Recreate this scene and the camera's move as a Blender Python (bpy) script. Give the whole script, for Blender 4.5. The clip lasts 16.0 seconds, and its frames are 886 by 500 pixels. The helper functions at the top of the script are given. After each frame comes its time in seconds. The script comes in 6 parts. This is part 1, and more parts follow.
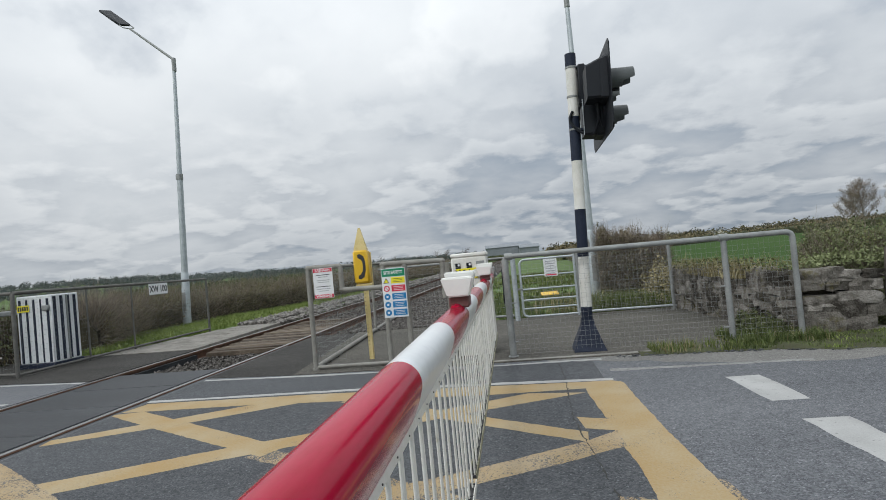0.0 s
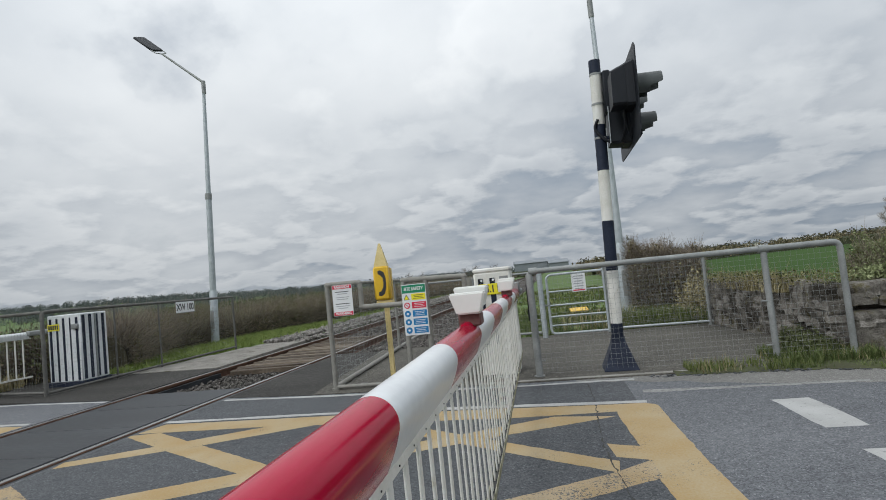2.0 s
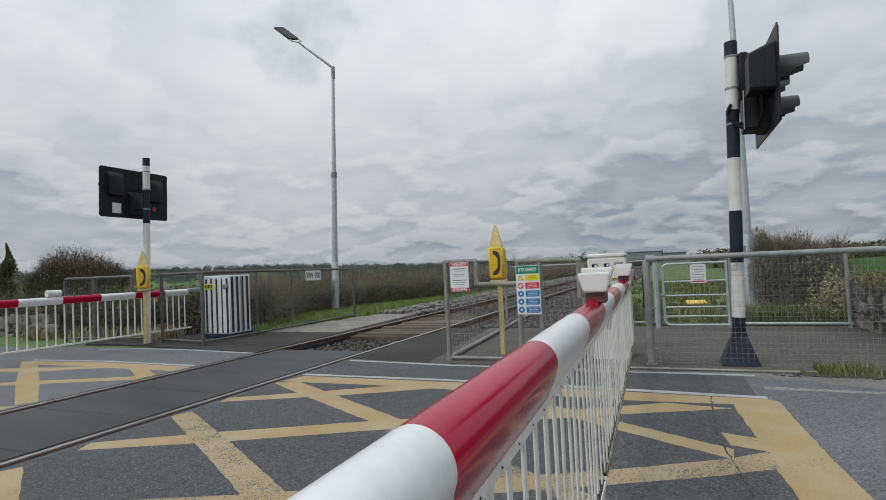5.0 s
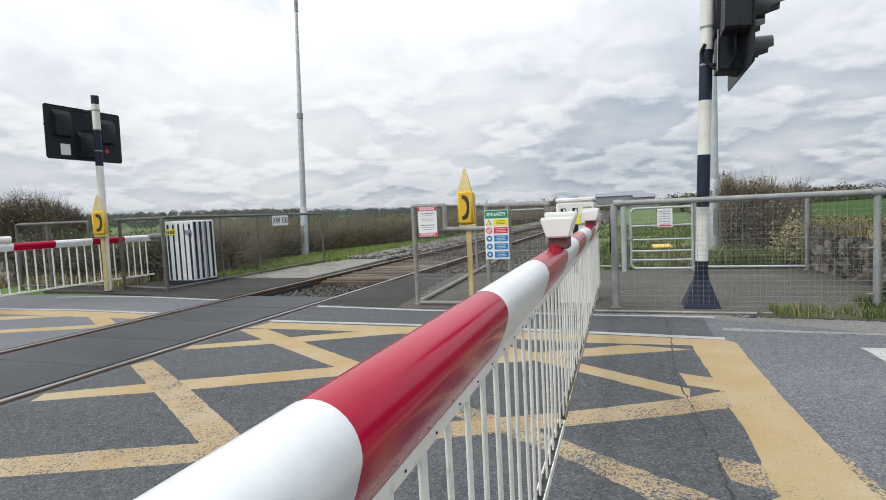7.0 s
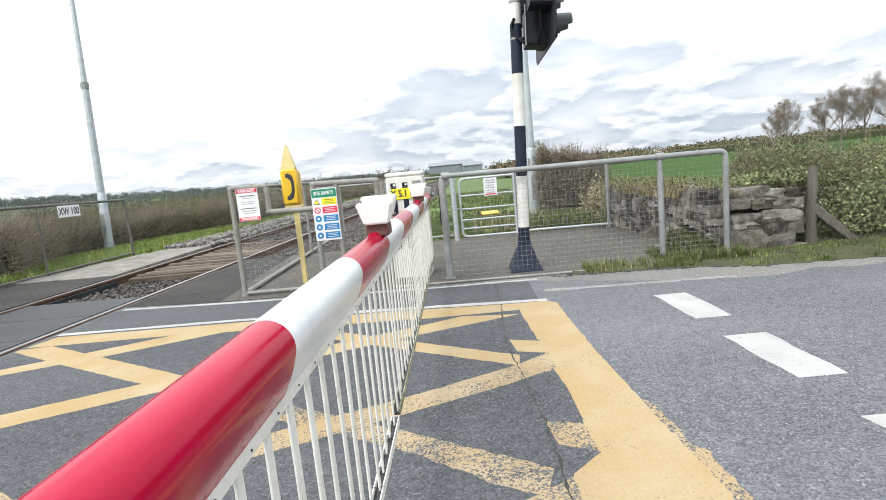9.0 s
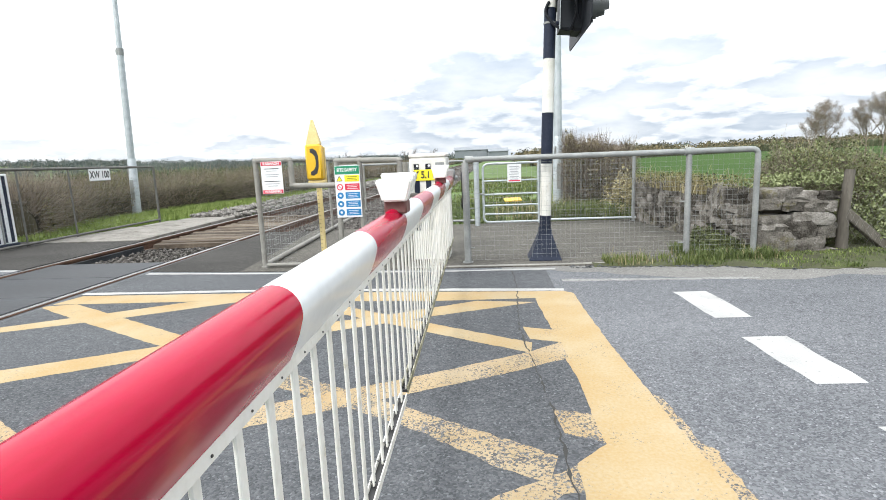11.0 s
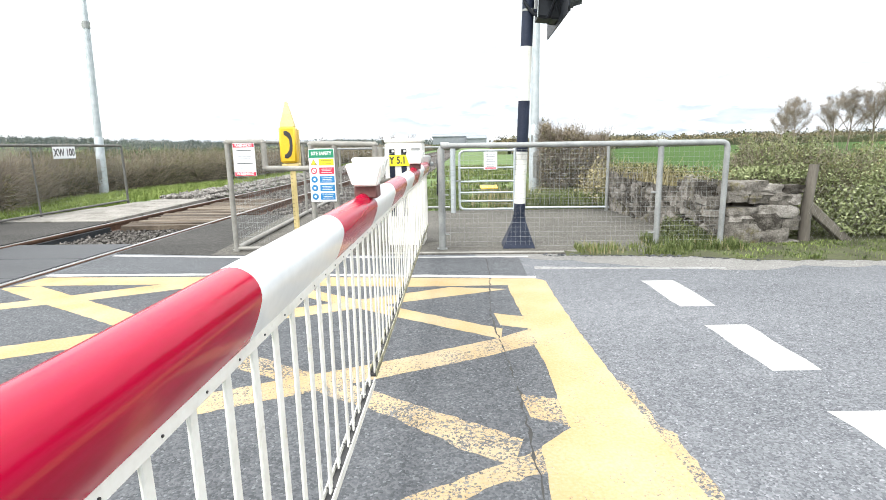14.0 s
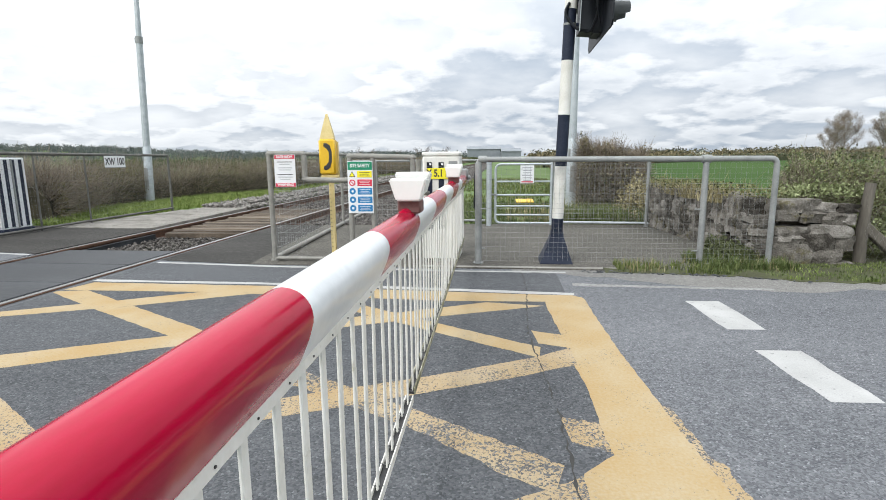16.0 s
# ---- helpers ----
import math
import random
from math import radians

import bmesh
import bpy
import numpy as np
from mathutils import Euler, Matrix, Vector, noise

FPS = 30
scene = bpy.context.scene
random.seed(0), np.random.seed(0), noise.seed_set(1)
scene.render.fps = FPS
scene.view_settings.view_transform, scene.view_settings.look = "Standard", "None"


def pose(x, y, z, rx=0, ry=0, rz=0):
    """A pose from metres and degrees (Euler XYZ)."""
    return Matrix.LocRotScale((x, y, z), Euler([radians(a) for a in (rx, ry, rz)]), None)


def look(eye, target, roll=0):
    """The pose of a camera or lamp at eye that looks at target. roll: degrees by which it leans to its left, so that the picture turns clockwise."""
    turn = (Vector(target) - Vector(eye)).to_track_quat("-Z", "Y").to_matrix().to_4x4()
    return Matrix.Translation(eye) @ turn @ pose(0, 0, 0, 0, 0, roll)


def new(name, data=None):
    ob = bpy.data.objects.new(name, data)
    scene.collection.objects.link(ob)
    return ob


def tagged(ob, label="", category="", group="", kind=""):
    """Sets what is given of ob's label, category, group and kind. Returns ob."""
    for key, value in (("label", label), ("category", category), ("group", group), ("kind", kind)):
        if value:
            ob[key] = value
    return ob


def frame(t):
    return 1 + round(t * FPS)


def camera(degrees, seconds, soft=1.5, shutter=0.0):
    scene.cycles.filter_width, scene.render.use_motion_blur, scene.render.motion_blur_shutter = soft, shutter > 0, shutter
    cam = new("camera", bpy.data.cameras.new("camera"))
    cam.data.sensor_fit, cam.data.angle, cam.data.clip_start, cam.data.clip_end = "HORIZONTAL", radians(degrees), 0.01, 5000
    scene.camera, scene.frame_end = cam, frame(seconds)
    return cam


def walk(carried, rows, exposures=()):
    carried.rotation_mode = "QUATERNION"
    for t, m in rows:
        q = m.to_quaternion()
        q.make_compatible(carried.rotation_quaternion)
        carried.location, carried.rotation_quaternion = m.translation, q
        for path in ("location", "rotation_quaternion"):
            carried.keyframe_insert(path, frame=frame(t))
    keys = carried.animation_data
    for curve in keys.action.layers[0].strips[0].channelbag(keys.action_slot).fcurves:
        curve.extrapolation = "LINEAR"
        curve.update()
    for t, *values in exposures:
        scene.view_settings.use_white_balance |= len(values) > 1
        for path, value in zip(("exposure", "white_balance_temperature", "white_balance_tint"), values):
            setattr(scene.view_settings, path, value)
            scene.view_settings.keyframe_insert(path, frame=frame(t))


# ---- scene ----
cam = camera(79.8, 16.0, soft=0.95)
PATH = [
    (0, (0.235, 0.228, 1.173), (-0.057, 2.206, 1.215), -5.4),
    (0.5, (0.235, 0.318, 1.164), (-0.008, 2.302, 1.211), -4.4),
    (1, (0.26, 0.463, 1.162), (-0.043, 2.436, 1.29), -4.6),
    (1.5, (0.277, 0.462, 1.151), (-0.088, 2.423, 1.291), -5.8),
    (2, (0.278, 0.436, 1.156), (-0.112, 2.395, 1.27), -5.9),
    (2.5, (0.261, 0.443, 1.153), (-0.092, 2.411, 1.183), -5.2),
    (3, (0.23, 0.412, 1.146), (-0.288, 2.343, 1.116), -5.4),
    (3.5, (0.207, 0.234, 1.135), (-0.492, 2.107, 1.079), -5.9),
    (4, (0.237, 0.171, 1.147), (-0.483, 2.037, 1.153), -4.3),
    (6.5, (0.238, 0.118, 1.135), (-0.586, 1.938, 1.226), -1.8),
    (7, (0.254, 0.255, 1.14), (-0.432, 2.129, 1.002), -2.8),
    (7.5, (0.292, 0.35, 1.162), (-0.216, 2.278, 1.002), -3.1),
    (8, (0.204, 0.307, 1.182), (0.03, 2.29, 0.996), -2.5),
    (8.5, (0.174, 0.345, 1.183), (0.065, 2.322, 0.897), -4.3),
    (9, (0.302, 0.471, 1.18), (0.192, 2.448, 0.897), -5.5),
    (11.5, (0.322, 0.484, 1.163), (0.124, 2.445, 0.821), -2.1),
    (12, (0.337, 0.49, 1.192), (0.147, 2.453, 0.86), -2.8),
    (12.5, (0.342, 0.476, 1.187), (0.209, 2.453, 0.916), -4.5),
    (13, (0.332, 0.477, 1.167), (0.228, 2.451, 0.866), -2.5),
    (13.5, (0.337, 0.472, 1.163), (0.235, 2.438, 0.813), -1.7),
    (14, (0.34, 0.473, 1.162), (0.238, 2.432, 0.774), -1.1),
    (14.5, (0.35, 0.485, 1.16), (0.258, 2.438, 0.738), -0.0),
    (15, (0.338, 0.488, 1.166), (0.253, 2.441, 0.745), 0.4),
    (15.5, (0.308, 0.495, 1.172), (0.189, 2.452, 0.774), 0.3),
    (16, (0.299, 0.508, 1.173), (0.076, 2.466, 0.831), -0.5),
]
EXPO = [(0, -0.42, 6200, 8), (0.5, -0.36, 6200, 8), (1, -0.63, 6200, 8), (1.5, -0.54, 6200, 8), (2, -0.5, 6200, 8), (2.5, -0.2, 6250, 8), (3, -0.22, 6250, 8), (3.5, -0.32, 6200, 8), (4, -0.58, 6200, 8), (6.5, -0.64, 6100, 8), (7, -0.04, 6300, 9), (8, 0.22, 6350, 9), (8.5, 0.68, 6350, 10), (9, 0.54, 6350, 9), (11.5, 0.69, 6350, 9), (12.5, 0.32, 6350, 10), (13, 0.69, 6350, 9), (13.5, 0.9, 6400, 9), (14.5, 1.2, 6450, 9), (15, 1.07, 6450, 9), (15.5, 0.7, 6350, 9), (16, 0.33, 6300, 9)]
walk(cam, [(t, look(eye, target, roll)) for t, eye, target, roll in PATH], EXPO)

# ---- world, sun ----
SUN_EL, SUN_AZ = 44.0, 212.0
world = bpy.data.worlds.new("cloudy_sky")
scene.world = world
world.use_nodes = True
wt = world.node_tree
wt.nodes.clear()


def wn(kind, **props):
    n = wt.nodes.new(kind)
    for k, v in props.items():
        if k == "operation":
            n.operation = v
    return n


def wlink(a, b):
    wt.links.new(a, b)


def wmath(op, a, b=None):
    n = wn("ShaderNodeMath", operation=op)
    for i, v in enumerate((a, b)):
        if v is None:
            continue
        if isinstance(v, (int, float)):
            n.inputs[i].default_value = v
        else:
            wlink(v, n.inputs[i])
    return n.outputs[0]


def wramp(fac, stops):
    n = wn("ShaderNodeValToRGB")
    while len(n.color_ramp.elements) < len(stops):
        n.color_ramp.elements.new(0.5)
    for e, (p, c) in zip(n.color_ramp.elements, stops):
        e.position = p
        e.color = (*c, 1) if isinstance(c, tuple) else (c, c, c, 1)
    wlink(fac, n.inputs[0])
    return n.outputs[0]


def wmix(fac, a, b):
    n = wn("ShaderNodeMix")
    n.data_type = "RGBA"
    for sock, v in ((n.inputs["Factor"], fac), (n.inputs[6], a), (n.inputs[7], b)):
        if isinstance(v, (int, float)):
            sock.default_value = v
        elif isinstance(v, tuple):
            sock.default_value = (*v, 1)
        else:
            wlink(v, sock)
    return n.outputs[2]


sky = wn("ShaderNodeTexSky")
sky.sky_type = "NISHITA"
sky.sun_disc = False
sky.sun_elevation = radians(SUN_EL)
sky.sun_rotation = radians(SUN_AZ)
coord = wn("ShaderNodeTexCoord").outputs["Generated"]
sep = wn("ShaderNodeSeparateXYZ")
wlink(coord, sep.inputs[0])
up = wmath("MAXIMUM", sep.outputs[2], 0.0)
across = wn("ShaderNodeCombineXYZ")
wlink(sep.outputs[0], across.inputs[0])
wlink(sep.outputs[1], across.inputs[1])
heading = wn("ShaderNodeVectorMath", operation="NORMALIZE")
wlink(across.outputs[0], heading.inputs[0])


def wplane(lift, nearer=0.0):
    """A cloud layer seen in perspective; nearer moves it towards the eye, to what hangs a little higher in the sky."""
    a = wn("ShaderNodeVectorMath", operation="SCALE")
    wlink(across.outputs[0], a.inputs[0])
    wlink(wmath("DIVIDE", 1.0, wmath("ADD", up, lift)), a.inputs[3])
    b = wn("ShaderNodeVectorMath", operation="SCALE")
    wlink(heading.outputs[0], b.inputs[0])
    b.inputs[3].default_value = -nearer
    c = wn("ShaderNodeVectorMath", operation="ADD")
    wlink(a.outputs[0], c.inputs[0])
    wlink(b.outputs[0], c.inputs[1])
    return c.outputs[0]


def wnoise(vec, scale, detail, rough):
    n = wn("ShaderNodeTexNoise")
    n.inputs["Scale"].default_value, n.inputs["Detail"].default_value, n.inputs["Roughness"].default_value = scale, detail, rough
    wlink(vec, n.inputs["Vector"])
    return n.outputs[0]


def wcloud(lift, scale, shift, bump, body, rough):
    """Heaped clouds: bright along their edges, grey where they are thick, lit from above."""
    n = wnoise(wplane(lift), scale, 12.0, rough)
    m = wnoise(wplane(lift, shift), scale, 12.0, rough)
    return n, wmath("ADD", wmath("MULTIPLY", wmath("SUBTRACT", n, m), bump), wramp(n, body))


low_shade = wcloud(0.24, 2.1, 0.09, 0.8, [(0.34, 0.58), (0.43, 0.49), (0.48, 0.44), (0.55, 0.64), (0.62, 0.54), (0.70, 0.34)], 0.52)[1]
here, high_shade = wcloud(0.60, 2.0, 0.09, 0.8, [(0.34, 0.62), (0.43, 0.66), (0.48, 0.62), (0.545, 0.74), (0.61, 0.63), (0.70, 0.40)], 0.52)
rim = wramp(sep.outputs[2], [(0.04, 1.0), (0.16, 0.8), (0.34, 0.0)])
shape = wmath("ADD", wmath("MULTIPLY", low_shade, rim), wmath("MULTIPLY", high_shade, wmath("SUBTRACT", 1.0, rim)))
drift = wmath("ADD", wmath("MULTIPLY", wmath("SUBTRACT", wnoise(wplane(0.5), 1.1, 2.0, 0.5), 0.5), -0.8), wmath("MULTIPLY", sep.outputs[0], -0.15))
shade = wmath("ADD", shape, wmath("ADD", drift, wmath("ADD", 0.03, wmath("MULTIPLY", rim, -0.06))))
tone = wramp(shade, [(0.22, (0.44, 0.515, 0.615)), (0.38, (0.66, 0.73, 0.82)), (0.52, (0.93, 0.965, 1.01)), (0.66, (1.16, 1.18, 1.20)), (0.86, (1.38, 1.38, 1.375))])
bluegap = wramp(here, [(0.30, 0.6), (0.40, 0.0)])
sky_soft = wn("ShaderNodeVectorMath", operation="SCALE")
wlink(sky.outputs[0], sky_soft.inputs[0])
sky_soft.inputs[3].default_value = 0.11
clouds = wmix(wmath("MULTIPLY", bluegap, 0.6), tone, sky_soft.outputs[0])
low = wramp(sep.outputs[2], [(0.0, 1.0), (0.10, 0.35), (0.28, 0.0)])
clouds = wmix(wmath("MULTIPLY", low, 0.18), clouds, (0.66, 0.75, 0.85))
bg = wn("ShaderNodeBackground")
wlink(clouds, bg.inputs[0])
wlink(wmath("ADD", 0.6, wmath("MULTIPLY", up, 0.85)), bg.inputs[1])
wlink(bg.outputs[0], wn("ShaderNodeOutputWorld").inputs[0])

sun = new("sun", bpy.data.lights.new("sun", "SUN"))
sun.data.energy, sun.data.angle, sun.data.color = 1.5, radians(14), (1.0, 0.975, 0.94)
sun.matrix_world = look((0, 0, 0), (-math.sin(radians(SUN_AZ)) * math.cos(radians(SUN_EL)), -math.cos(radians(SUN_AZ)) * math.cos(radians(SUN_EL)), -math.sin(radians(SUN_EL))))


# ---- materials ----
def material(name, colours, rough=0.7, metal=0.0, scale=6.0, fine=60.0, bump=0.1, detail=6.0, fine_amount=0.35, coat=0.0, per_object=0.0, per_island=0.0, stretch=(1, 1, 1), spread=(0.3, 0.7), bump_dist=0.01, wear=None, spec=0.5):
    """Colours blend by a large noise, roughened by a fine one; wear = (colour, noise scale, low, high) shows through in patches."""
    m = bpy.data.materials.new(name)
    m.use_nodes = True
    nt = m.node_tree
    b = nt.nodes["Principled BSDF"]
    tc = nt.nodes.new("ShaderNodeTexCoord")
    geo = nt.nodes.new("ShaderNodeNewGeometry")
    mp = nt.nodes.new("ShaderNodeMapping")
    mp.inputs["Scale"].default_value = stretch
    nt.links.new(geo.outputs["Position"], mp.inputs[0])
    big = nt.nodes.new("ShaderNodeTexNoise")
    big.inputs["Scale"].default_value, big.inputs["Detail"].default_value = scale, detail
    small = nt.nodes.new("ShaderNodeTexNoise")
    small.inputs["Scale"].default_value, small.inputs["Detail"].default_value = fine, 3.0
    nt.links.new(mp.outputs[0], big.inputs["Vector"])
    nt.links.new(mp.outputs[0], small.inputs["Vector"])

    def mth(op, a, c):
        n = nt.nodes.new("ShaderNodeMath")
        n.operation = op
        for i, v in enumerate((a, c)):
            if isinstance(v, (int, float)):
                n.inputs[i].default_value = v
            else:
                nt.links.new(v, n.inputs[i])
        return n.outputs[0]

    fac = mth("ADD", mth("MULTIPLY", big.outputs[0], 1 - fine_amount), mth("MULTIPLY", small.outputs[0], fine_amount))
    if per_object:
        oi = nt.nodes.new("ShaderNodeObjectInfo")
        fac = mth("ADD", fac, mth("MULTIPLY", mth("SUBTRACT", oi.outputs["Random"], 0.5), per_object))
    if per_island:
        fac = mth("ADD", fac, mth("MULTIPLY", mth("SUBTRACT", geo.outputs["Random Per Island"], 0.5), per_island))
    ramp = nt.nodes.new("ShaderNodeValToRGB")
    while len(ramp.color_ramp.elements) < len(colours):
        ramp.color_ramp.elements.new(0.5)
    for i, (e, c) in enumerate(zip(ramp.color_ramp.elements, colours)):
        e.position = spread[0] + (spread[1] - spread[0]) * i / max(1, len(colours) - 1)
        e.color = (*c, 1)
    nt.links.new(fac, ramp.inputs[0])
    colour = ramp.outputs[0]
    if wear:
        wc, ws, lo, hi = wear
        wnz = nt.nodes.new("ShaderNodeTexNoise")
        wnz.inputs["Scale"].default_value, wnz.inputs["Detail"].default_value, wnz.inputs["Roughness"].default_value = ws, 8.0, 0.68
        nt.links.new(geo.outputs["Position"], wnz.inputs["Vector"])
        mr = nt.nodes.new("ShaderNodeMapRange")
        mr.inputs["From Min"].default_value, mr.inputs["From Max"].default_value = lo, hi
        nt.links.new(wnz.outputs[0], mr.inputs["Value"])
        mx = nt.nodes.new("ShaderNodeMix")
        mx.data_type = "RGBA"
        nt.links.new(mr.outputs[0], mx.inputs["Factor"])
        nt.links.new(colour, mx.inputs[6])
        mx.inputs[7].default_value = (*wc, 1)
        colour = mx.outputs[2]
    nt.links.new(colour, b.inputs["Base Color"])
    b.inputs["Roughness"].default_value, b.inputs["Metallic"].default_value = rough, metal
    b.inputs["Coat Weight"].default_value = coat
    b.inputs["Specular IOR Level"].default_value = spec
    b.inputs["Coat Roughness"].default_value = 0.12
    if bump:
        bp = nt.nodes.new("ShaderNodeBump")
        bp.inputs["Strength"].default_value, bp.inputs["Distance"].default_value = bump, bump_dist
        nt.links.new(fac, bp.inputs["Height"])
        nt.links.new(bp.outputs[0], b.inputs["Normal"])
    return m


def ground_cover(name, dark, mid, light, cell=95.0, patch=0.7, bump=0.35, specks=0.955, paint=None, worn=(0.6, 0.66), streak=(0.35, 1.0, 1.0)):
    """Rolled stone surface: chippings of uneven tone in a dark binder; paint = colours of a coat that has chipped off in places."""
    m = bpy.data.materials.new(name)
    m.use_nodes = True
    nt = m.node_tree
    b = nt.nodes["Principled BSDF"]
    pos = nt.nodes.new("ShaderNodeNewGeometry").outputs["Position"]

    def tex(scale, detail=3.0, rough=0.5, stretch=None):
        n = nt.nodes.new("ShaderNodeTexNoise")
        n.inputs["Scale"].default_value, n.inputs["Detail"].default_value, n.inputs["Roughness"].default_value = scale, detail, rough
        v = pos
        if stretch:
            mp = nt.nodes.new("ShaderNodeMapping")
            mp.inputs["Scale"].default_value = stretch
            nt.links.new(pos, mp.inputs[0])
            v = mp.outputs[0]
        nt.links.new(v, n.inputs["Vector"])
        return n.outputs[0]

    def mth(op, a, c):
        n = nt.nodes.new("ShaderNodeMath")
        n.operation = op
        for i, v in enumerate((a, c)):
            if isinstance(v, (int, float)):
                n.inputs[i].default_value = v
            else:
                nt.links.new(v, n.inputs[i])
        return n.outputs[0]

    def ramp(fac, stops):
        n = nt.nodes.new("ShaderNodeValToRGB")
        while len(n.color_ramp.elements) < len(stops):
            n.color_ramp.elements.new(0.5)
        for e, (p, c) in zip(n.color_ramp.elements, stops):
            e.position, e.color = p, (*c, 1)
        nt.links.new(fac, n.inputs[0])
        return n.outputs[0]

    def mix(fac, a, c):
        n = nt.nodes.new("ShaderNodeMix")
        n.data_type = "RGBA"
        nt.links.new(fac, n.inputs["Factor"])
        for sock, v in ((n.inputs[6], a), (n.inputs[7], c)):
            if isinstance(v, tuple):
                sock.default_value = (*v, 1)
            else:
                nt.links.new(v, sock)
        return n.outputs[2]

    cells = nt.nodes.new("ShaderNodeTexVoronoi")
    cells.inputs["Scale"].default_value = cell
    nt.links.new(pos, cells.inputs["Vector"])
    one = nt.nodes.new("ShaderNodeSeparateColor")
    nt.links.new(cells.outputs["Color"], one.inputs[0])
    tone = mth("ADD", mth("MULTIPLY", one.outputs[0], 0.34), mth("MULTIPLY", tex(patch, 6.0, 0.6, streak), 0.5))
    tone = mth("ADD", tone, mth("MULTIPLY", tex(14.0, 5.0, 0.65), 0.34))
    colour = ramp(tone, [(0.38, dark), (0.60, mid), (0.88, light)])
    chip = ramp(one.outputs[1], [(specks, (0, 0, 0)), (specks + 0.02, (1, 1, 1))])
    colour = mix(mth("MULTIPLY", chip, 0.5), colour, tuple(min(0.5, v * 1.6) for v in light))
    height = mth("ADD", mth("MULTIPLY", cells.outputs["Distance"], -1.0), mth("MULTIPLY", tex(260.0), 0.4))
    if paint:
        coat = ramp(mth("ADD", mth("MULTIPLY", tex(2.4, 5.0), 0.6), mth("MULTIPLY", tex(70.0), 0.4)), [(0.36, paint[0]), (0.5, paint[1]), (0.64, paint[2])])
        lost = mth("ADD", mth("MULTIPLY", tex(140.0, 6.0, 0.7), 0.55), mth("MULTIPLY", tex(3.6, 3.0, 0.6), 0.30))
        lost = mth("ADD", lost, mth("MULTIPLY", one.outputs[2], 0.15))
        span = nt.nodes.new("ShaderNodeMapRange")
        span.inputs["From Min"].default_value, span.inputs["From Max"].default_value = worn
        nt.links.new(lost, span.inputs["Value"])
        colour = mix(span.outputs[0], coat, colour)
    nt.links.new(colour, b.inputs["Base Color"])
    b.inputs["Roughness"].default_value, b.inputs["Specular IOR Level"].default_value = 0.9, 0.25
    bp = nt.nodes.new("ShaderNodeBump")
    bp.inputs["Strength"].default_value, bp.inputs["Distance"].default_value = bump, 0.004
    nt.links.new(height, bp.inputs["Height"])
    nt.links.new(bp.outputs[0], b.inputs["Normal"])
    return m


ASPHALT = ground_cover("asphalt", (0.07, 0.074, 0.081), (0.133, 0.138, 0.148), (0.215, 0.22, 0.23), cell=120.0)
ASPHALT_PATCH = ground_cover("asphalt_patch", (0.045, 0.048, 0.052), (0.081, 0.085, 0.091), (0.135, 0.14, 0.147), cell=110.0)
ASPHALT_OLD = ground_cover("asphalt_old", (0.11, 0.107, 0.10), (0.18, 0.176, 0.165), (0.26, 0.253, 0.24), cell=110.0, patch=1.6)
CRACK = material("crack_dirt", [(0.03, 0.03, 0.03), (0.06, 0.058, 0.052)], 0.95, scale=9, fine=60, bump=0)
PATH_TAR = ground_cover("path_tarmac", (0.05, 0.047, 0.040), (0.094, 0.088, 0.076), (0.165, 0.155, 0.135), cell=75.0, patch=1.3, bump=0.5)
APRON_TAR = ground_cover("apron_tarmac", (0.02, 0.0188, 0.017), (0.041, 0.039, 0.0355), (0.085, 0.081, 0.074), cell=80.0, patch=1.1, bump=0.4)
YELLOW_PAINT = ground_cover("yellow_road_paint", (0.07, 0.07, 0.068), (0.115, 0.115, 0.11), (0.18, 0.18, 0.175), paint=((0.36, 0.248, 0.113), (0.38, 0.288, 0.158), (0.40, 0.328, 0.214)), worn=(0.60, 0.66), bump=0.22)
YELLOW_WORN = ground_cover("yellow_road_paint_worn", (0.06, 0.062, 0.064), (0.10, 0.103, 0.107), (0.17, 0.172, 0.176), paint=((0.345, 0.25, 0.13), (0.375, 0.285, 0.165), (0.40, 0.325, 0.215)), worn=(0.50, 0.53), bump=0.3)
YELLOW_THIN = ground_cover("yellow_road_paint_thin", (0.06, 0.062, 0.064), (0.10, 0.103, 0.107), (0.17, 0.172, 0.176), paint=((0.345, 0.245, 0.125), (0.37, 0.282, 0.165), (0.395, 0.32, 0.215)), worn=(0.535, 0.57), bump=0.28)
WHITE_ROAD = material("white_road_paint", [(0.3, 0.3, 0.29), (0.39, 0.39, 0.38), (0.47, 0.47, 0.46)], 0.85, spec=0.25, scale=3, fine=110, bump=0.4, wear=((0.2, 0.2, 0.2), 20, 0.60, 0.68))
WHITE_FADED = material("faded_white_road_paint", [(0.2, 0.2, 0.195), (0.28, 0.28, 0.27), (0.35, 0.35, 0.34)], 0.9, spec=0.2, scale=3, fine=110, bump=0.4, wear=((0.17, 0.167, 0.16), 26, 0.5, 0.58))
GALV = material("galvanised_steel", [(0.2, 0.21, 0.205), (0.28, 0.29, 0.285), (0.36, 0.37, 0.36)], 0.6, 0.3, scale=7, fine=60, bump=0.08)
WEATHERED = material("weathered_steel", [(0.075, 0.073, 0.066), (0.12, 0.117, 0.107), (0.18, 0.175, 0.162)], 0.65, 0.25, scale=9, fine=60, bump=0.1)
GALV_BRIGHT = material("new_galvanised_steel", [(0.36, 0.40, 0.42), (0.46, 0.5, 0.52), (0.55, 0.58, 0.6)], 0.5, 0.4, scale=7, fine=60, bump=0.06)
